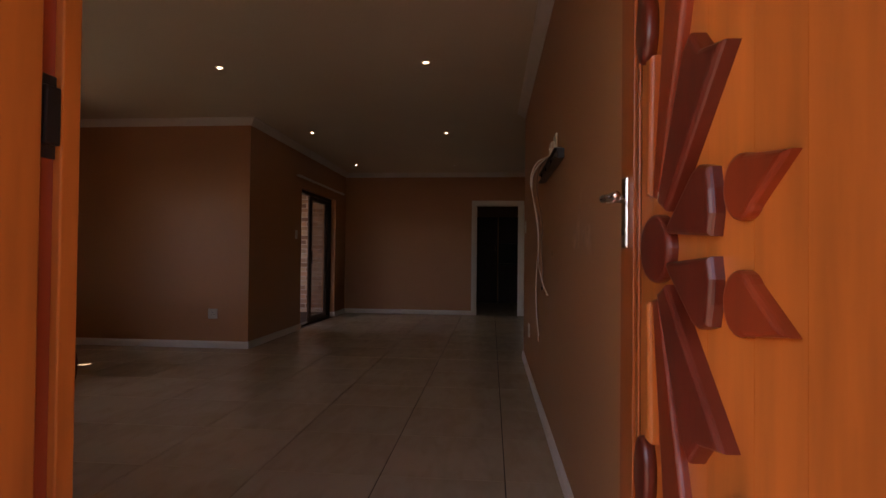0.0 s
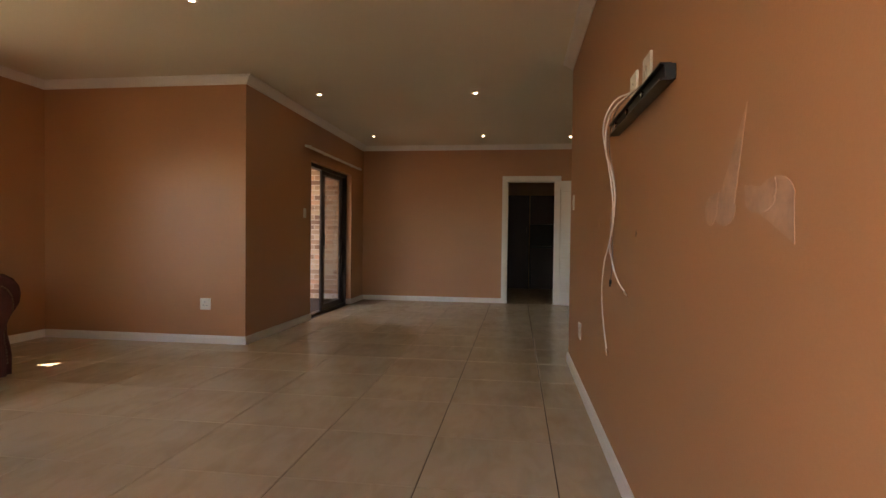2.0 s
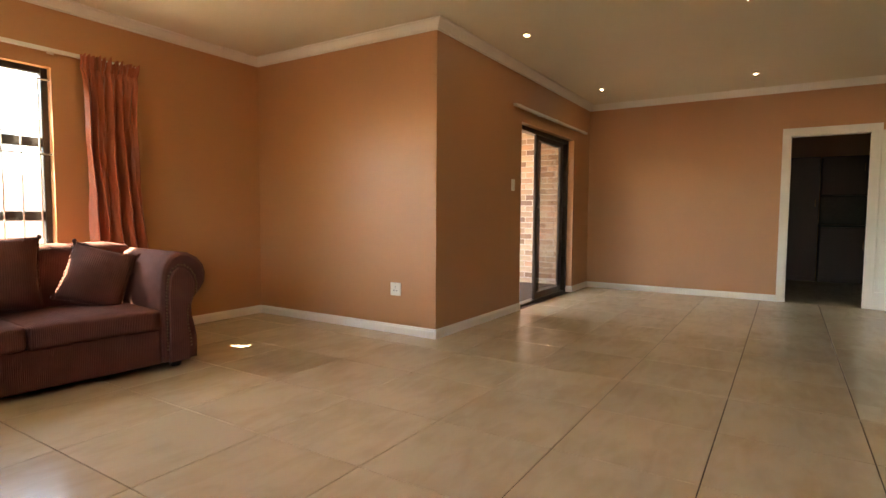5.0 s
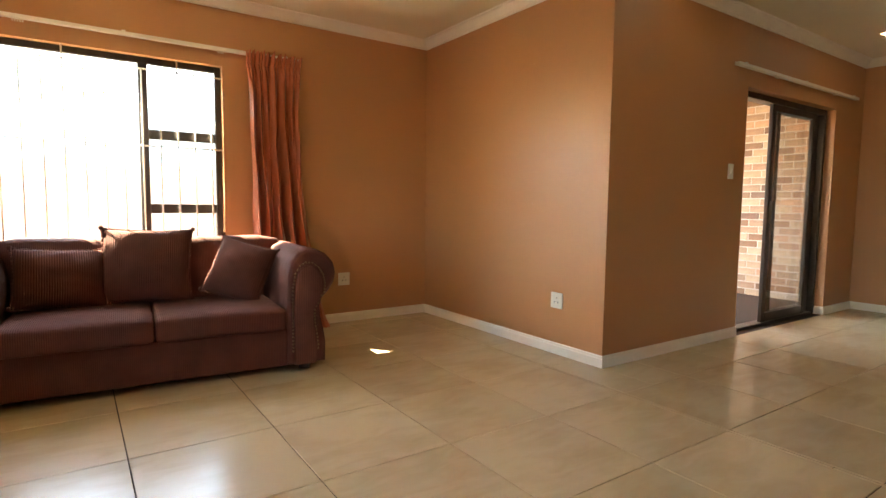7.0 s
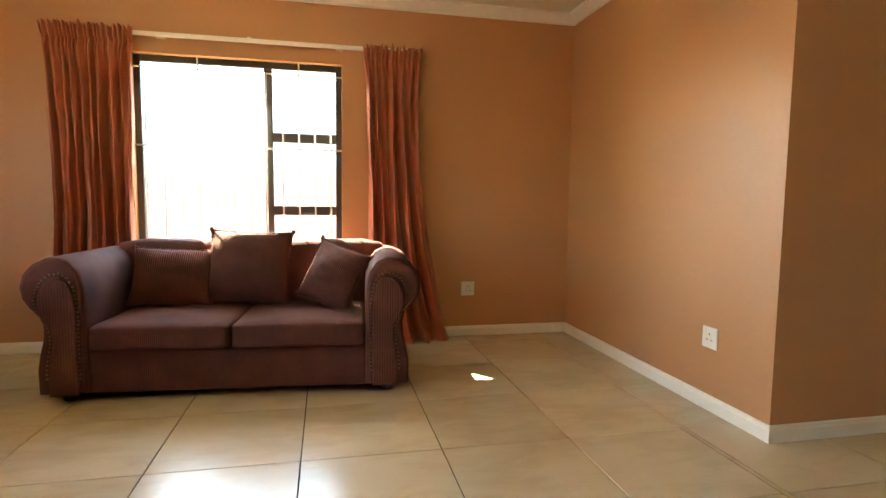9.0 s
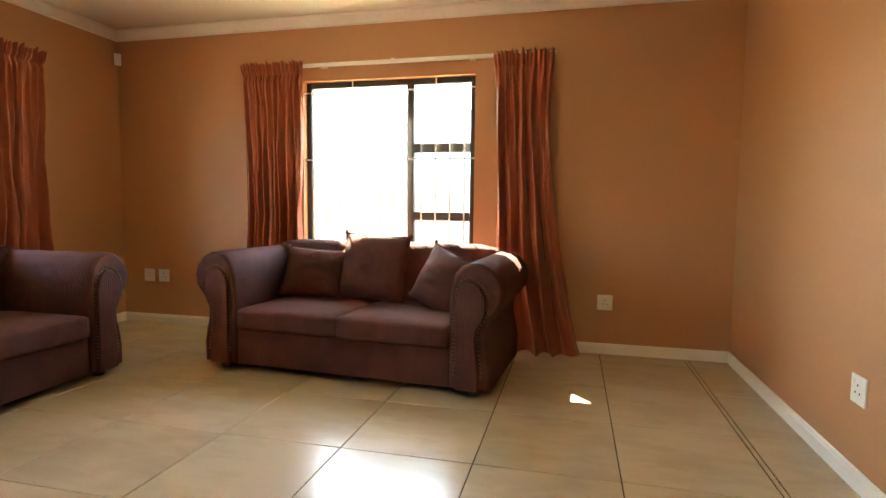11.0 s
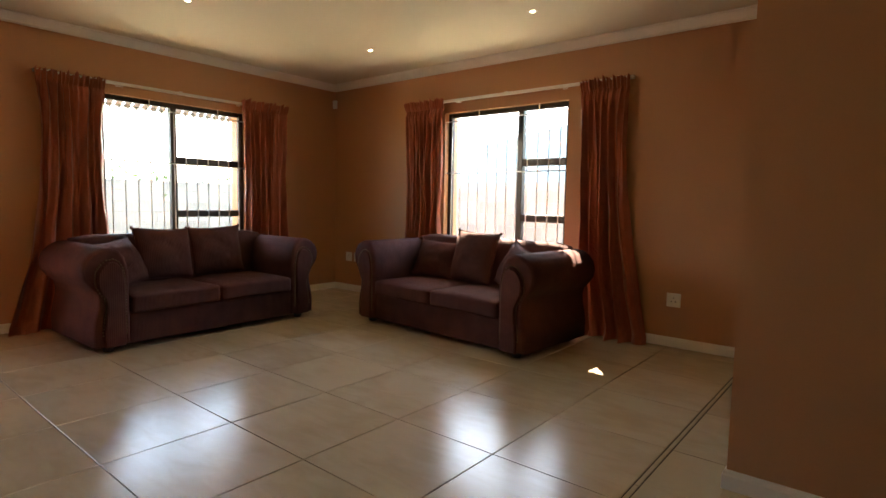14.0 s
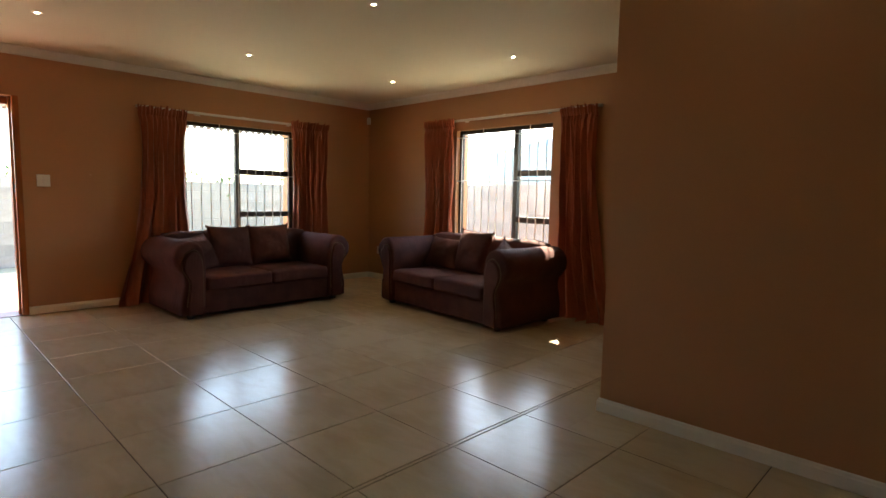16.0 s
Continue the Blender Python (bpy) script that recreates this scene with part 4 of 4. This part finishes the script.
LONG = pose(RX, 0, 0, 0, 0, 90)
for k, (yc, zc, ry, rz, tip_y, tip_z) in enumerate(((2.515, 1.121, 0.061, 0.033, 2.405, 1.335), (2.278, 1.132, 0.073, 0.040, 2.202, 1.050), (2.337, 1.133, 0.065, 0.024, 2.406, 1.168), (2.594, 1.125, 0.038, 0.035, 2.540, 1.166), (2.278, 1.150, 0.012, 0.016, 2.272, 1.168))):
    wall_mark("filler_patch", LONG @ Matrix.Translation((0, k * 0.0006, 0)), teardrop(yc, zc, ry, rz, tip_y, tip_z), FILLER, "pale rubbed wall filler patch")
for yc, zc, rx, rz in ((3.404, 1.065, 0.016, 0.020), (4.386, 1.162, 0.012, 0.022), (4.352, 1.146, 0.008, 0.020)):
    wall_mark("filler_patch", LONG, blob(yc, zc, rx, rz), FILLER, "pale rubbed wall filler patch")
wall_mark("wall_hole", LONG @ Matrix.Translation((0, 0.0012, 0)), blob(3.404, 1.077, 0.006, 0.014, 10), PLASTIC_DARK, "small ragged screw hole")
for x, z in ((-3.625, 2.085), (-3.607, 1.071), (-4.355, 1.537)):
    wall_mark("nail_hole", pose(0, JY, 0, 0, 0, 180), blob(-x, z, 0.006, 0.006, 8), FILLER, "small filled nail hole")
wall_mark("nail_hole", pose(0, SY, 0), blob(-1.47, 1.40, 0.012, 0.010, 8), FILLER, "small filled nail hole")


# ---- outside ----
bw = setting("patio_wall", boxed(-7.0, DX - T, FY + 0.05, FY + 0.28, -0.15, 2.75), MORTAR, "clay face brick patio wall", "wall")
south_wall = setting("garden_wall_south", boxed(-14, 8, -4.45, -4.25, -0.15, 1.45), BLOCK, "grey concrete block garden wall", "wall")
west_wall = setting("garden_wall_west", boxed(-9.2, -9.05, -4.25, 14, -0.15, 1.52), BLOCK_TAN, "tan concrete panel garden wall", "wall")
setting("patio_wall_low", boxed(-6.6, -6.38, JY + T, FY + 0.05, -0.149, 1.25), MORTAR, "low patio wall", "wall")
# unseen slab, added to cut daylight on the brick and the dining side
setting("patio_shade_roof", boxed(-6.6, DX - T, JY + T, FY + 0.28, 2.52, 2.64), PLASTER_OUT, "plain unseen roof slab added to shade the patio", "roof")
bm = boxed(WX - T - 0.12, RX + 0.6, SY - TS - 0.55, SY - TS, 2.14, 2.17)
# porch slab out of view, added to keep the sun off the entrance door
box(bm, -2.6, 1.9, -0.35, SY - TS - 0.551, 2.20, 2.26)
setting("eave", bm, PLASTER_OUT, "painted eave board with an unseen porch slab added to shade the entrance", "eave")
bm = bmesh.new()
for i in range(64):
    x = WX - T - 0.1 + i * 0.09
    tube(bm, (x, SY - TS - 0.62, 2.105), (x, SY - TS - 0.02, 2.50), 0.032, 10)
setting("roof_edge", bm, ROOF_TILE, "scalloped edge of grey roof tiles", "roof")
setting("outer_roof", boxed(WX - T, EX + T, SY - TS, 13.6, TOP + 0.12, TOP + 0.24), ROOF_TILE, "grey roof", "roof")

house = thing("neighbour_house", pose(-16.0, 1.2, -0.15), "neighbouring house with a blue grey roof behind the garden wall", "house")
part("wall", boxed(-5.9, -0.1, -6.8, 6.6, 0, 1.90), PLASTER_OUT, house)
bm = bmesh.new()
prism(bm, [(-6.95, 1.905), (6.75, 1.905), (6.75, 3.05), (0, 4.12), (-6.95, 3.05)], "x", -6.0, 0.0)
part("roof", bm, ROOF_BLUE, house)


def shrub(x, y, z, r, seed):
    rn = random.Random(seed)
    s = thing("shrub", pose(x, y, z), "leafy green shrub behind the garden wall", "shrub", "garden shrubs")
    bm = bmesh.new()
    for i in range(6):
        a = rn.uniform(0, math.tau)
        tube(bm, (0, 0, 0), (r * 0.5 * math.cos(a), r * 0.5 * math.sin(a), r * rn.uniform(0.7, 1.2)), 0.02, 6)
    part("stems", bm, DARK_WOOD, s)
    bm = bmesh.new()
    for i in range(420):
        p = Vector((rn.gauss(0, r * 0.42), rn.gauss(0, r * 0.35), r * 0.9 + rn.gauss(0, r * 0.32)))
        q = Euler((rn.uniform(0, 6), rn.uniform(0, 6), rn.uniform(0, 6))).to_matrix()
        k = rn.uniform(0.04, 0.09)
        vs = [bm.verts.new(p + q @ Vector(c)) for c in ((-k, 0, 0), (0, -k * 0.45, 0.01), (k, 0, 0), (0, k * 0.45, 0.01))]
        bm.faces.new(vs)
    part("leaves", bm, LEAF, s)


for i, (x, y, r) in enumerate(((-7.5, -5.3, 1.3), (-6.0, -5.5, 1.1), (-4.6, -5.2, 1.25), (-3.2, -5.5, 1.0), (-1.8, -5.3, 1.2), (-9.0, -5.4, 1.2), (-0.4, -5.4, 1.0))):
    shrub(x, y, -0.15, r, 20 + i)


# ---- floor tiles, bricks and blocks ----
floor = setting("floor", boxed(WX, EX, SY, FY, -0.149, -0.005), GROUT, "beige glazed tile floor with dark joints", "floor")
box_bm = boxed(-1.78, 2.48, FY, 13.48, -0.149, -0.004)
setting("floor_kitchen", box_bm, TILE, "beige kitchen floor", "floor")
PITCH, GX, GY, GAP = 0.597, -2.535, 4.662, 0.005
tile_mesh = {}


def tile(x0, x1, y0, y1):
    key = (round(x1 - x0, 4), round(y1 - y0, 4))
    if key not in tile_mesh:
        w, d = key
        bm, b, top = bmesh.new(), 0.0015, -0.0012
        low = [bm.verts.new((sx * w / 2, sy * d / 2, -0.0052)) for sx, sy in ((-1, -1), (1, -1), (1, 1), (-1, 1))]
        mid = [bm.verts.new((sx * w / 2, sy * d / 2, top)) for sx, sy in ((-1, -1), (1, -1), (1, 1), (-1, 1))]
        up = [bm.verts.new((sx * (w / 2 - b), sy * (d / 2 - b), 0)) for sx, sy in ((-1, -1), (1, -1), (1, 1), (-1, 1))]
        for a, c in ((low, mid), (mid, up)):
            for i in range(4):
                bm.faces.new((a[i], a[(i + 1) % 4], c[(i + 1) % 4], c[i]))
        bm.faces.new(up)
        tile_mesh[key] = mesh_of("tile", bm, TILE)
    ob = new("tile", tile_mesh[key])
    ob.parent = floor
    ob.location = ((x0 + x1) / 2, (y0 + y1) / 2, 0)


SEAM = GY + 2 * PITCH
for i in range(-6, 13):
    for j in range(-8, 11):
        x0, x1, y0, y1 = GX + i * PITCH, GX + (i + 1) * PITCH, GY + j * PITCH, GY + (j + 1) * PITCH
        lo, hi = y0 + GAP / 2, y1 - GAP / 2
        if abs(y0 - SEAM) < 0.01:
            lo = y0 + 0.016
        if abs(y1 - SEAM) < 0.01:
            hi = y1 - 0.016
        cells = []
        for a0, a1, b0, b1 in ((WX, RX, SY, JY), (DX, EX, JY, FY), (RX, EX, RWE, JY)):
            p = (max(x0 + GAP / 2, a0), min(x1 - GAP / 2, a1), max(lo, b0), min(hi, b1))
            if p[1] - p[0] > 0.012 and p[3] - p[2] > 0.003:
                cells.append(list(p))
        merged = []
        for c in cells:
            for d in merged:
                if abs(c[0] - d[0]) < 1e-4 and abs(c[1] - d[1]) < 1e-4 and (abs(c[2] - d[3]) < 1e-4 or abs(c[3] - d[2]) < 1e-4):
                    d[2], d[3] = min(c[2], d[2]), max(c[3], d[3])
                    break
            else:
                merged.append(c)
        for c in merged:
            tile(*c)
x = WX
while x < RX - 0.05:
    tile(x, min(x + 1.19, RX), SEAM - 0.009, SEAM + 0.009)
    x += 1.194


def course_wall(parent, axis, start, end, face, z0, z1, length, height, joint, proud, material, name, stretch_only=True, seed=0):
    """Bricks or blocks laid in stretcher bond on a wall's face."""
    rn = random.Random(seed)
    cache = {}
    row, z = 0, z0
    while z + height <= z1 + 0.001:
        a = start - (length / 2 if row % 2 else 0)
        while a < end:
            s, e = max(a, start), min(a + length - joint, end)
            if e - s > 0.03:
                k = (round(e - s, 3), rn.randrange(3))
                if k not in cache:
                    bm = boxed(-k[0] / 2, k[0] / 2, -proud / 2, proud / 2, -(height - joint) / 2, (height - joint) / 2, bevel=0.003 if height < 0.1 else 0.006, segs=1)
                    for v in bm.verts:
                        v.co += 0.0022 * noise.noise_vector(v.co * 30 + Vector((k[1] * 9, 0, 0)))
                    cache[k] = mesh_of(name, bm, material)
                ob = new(name, cache[k])
                ob.parent = parent
                c = (s + e) / 2
                off = rn.uniform(-0.0015, 0.002)
                ob.matrix_basis = pose(c, face + off, z + height / 2) if axis == "x" else pose(face + off, c, z + height / 2, 0, 0, 90)
            a += length
        z += height
        row += 1


course_wall(bw, "x", -4.95, DX - T - 0.01, FY + 0.049, -0.02, 2.40, 0.232, 0.085, 0.015, 0.012, BRICK, "brick", seed=1)
course_wall(south_wall, "x", -11.5, 2.5, -4.252, -0.15, 1.45, 0.40, 0.20, 0.012, 0.012, BLOCK, "block", seed=2)
course_wall(west_wall, "y", -1.5, 7.5, -9.052, -0.15, 1.52, 0.45, 0.22, 0.012, 0.012, BLOCK_TAN, "block", seed=3)
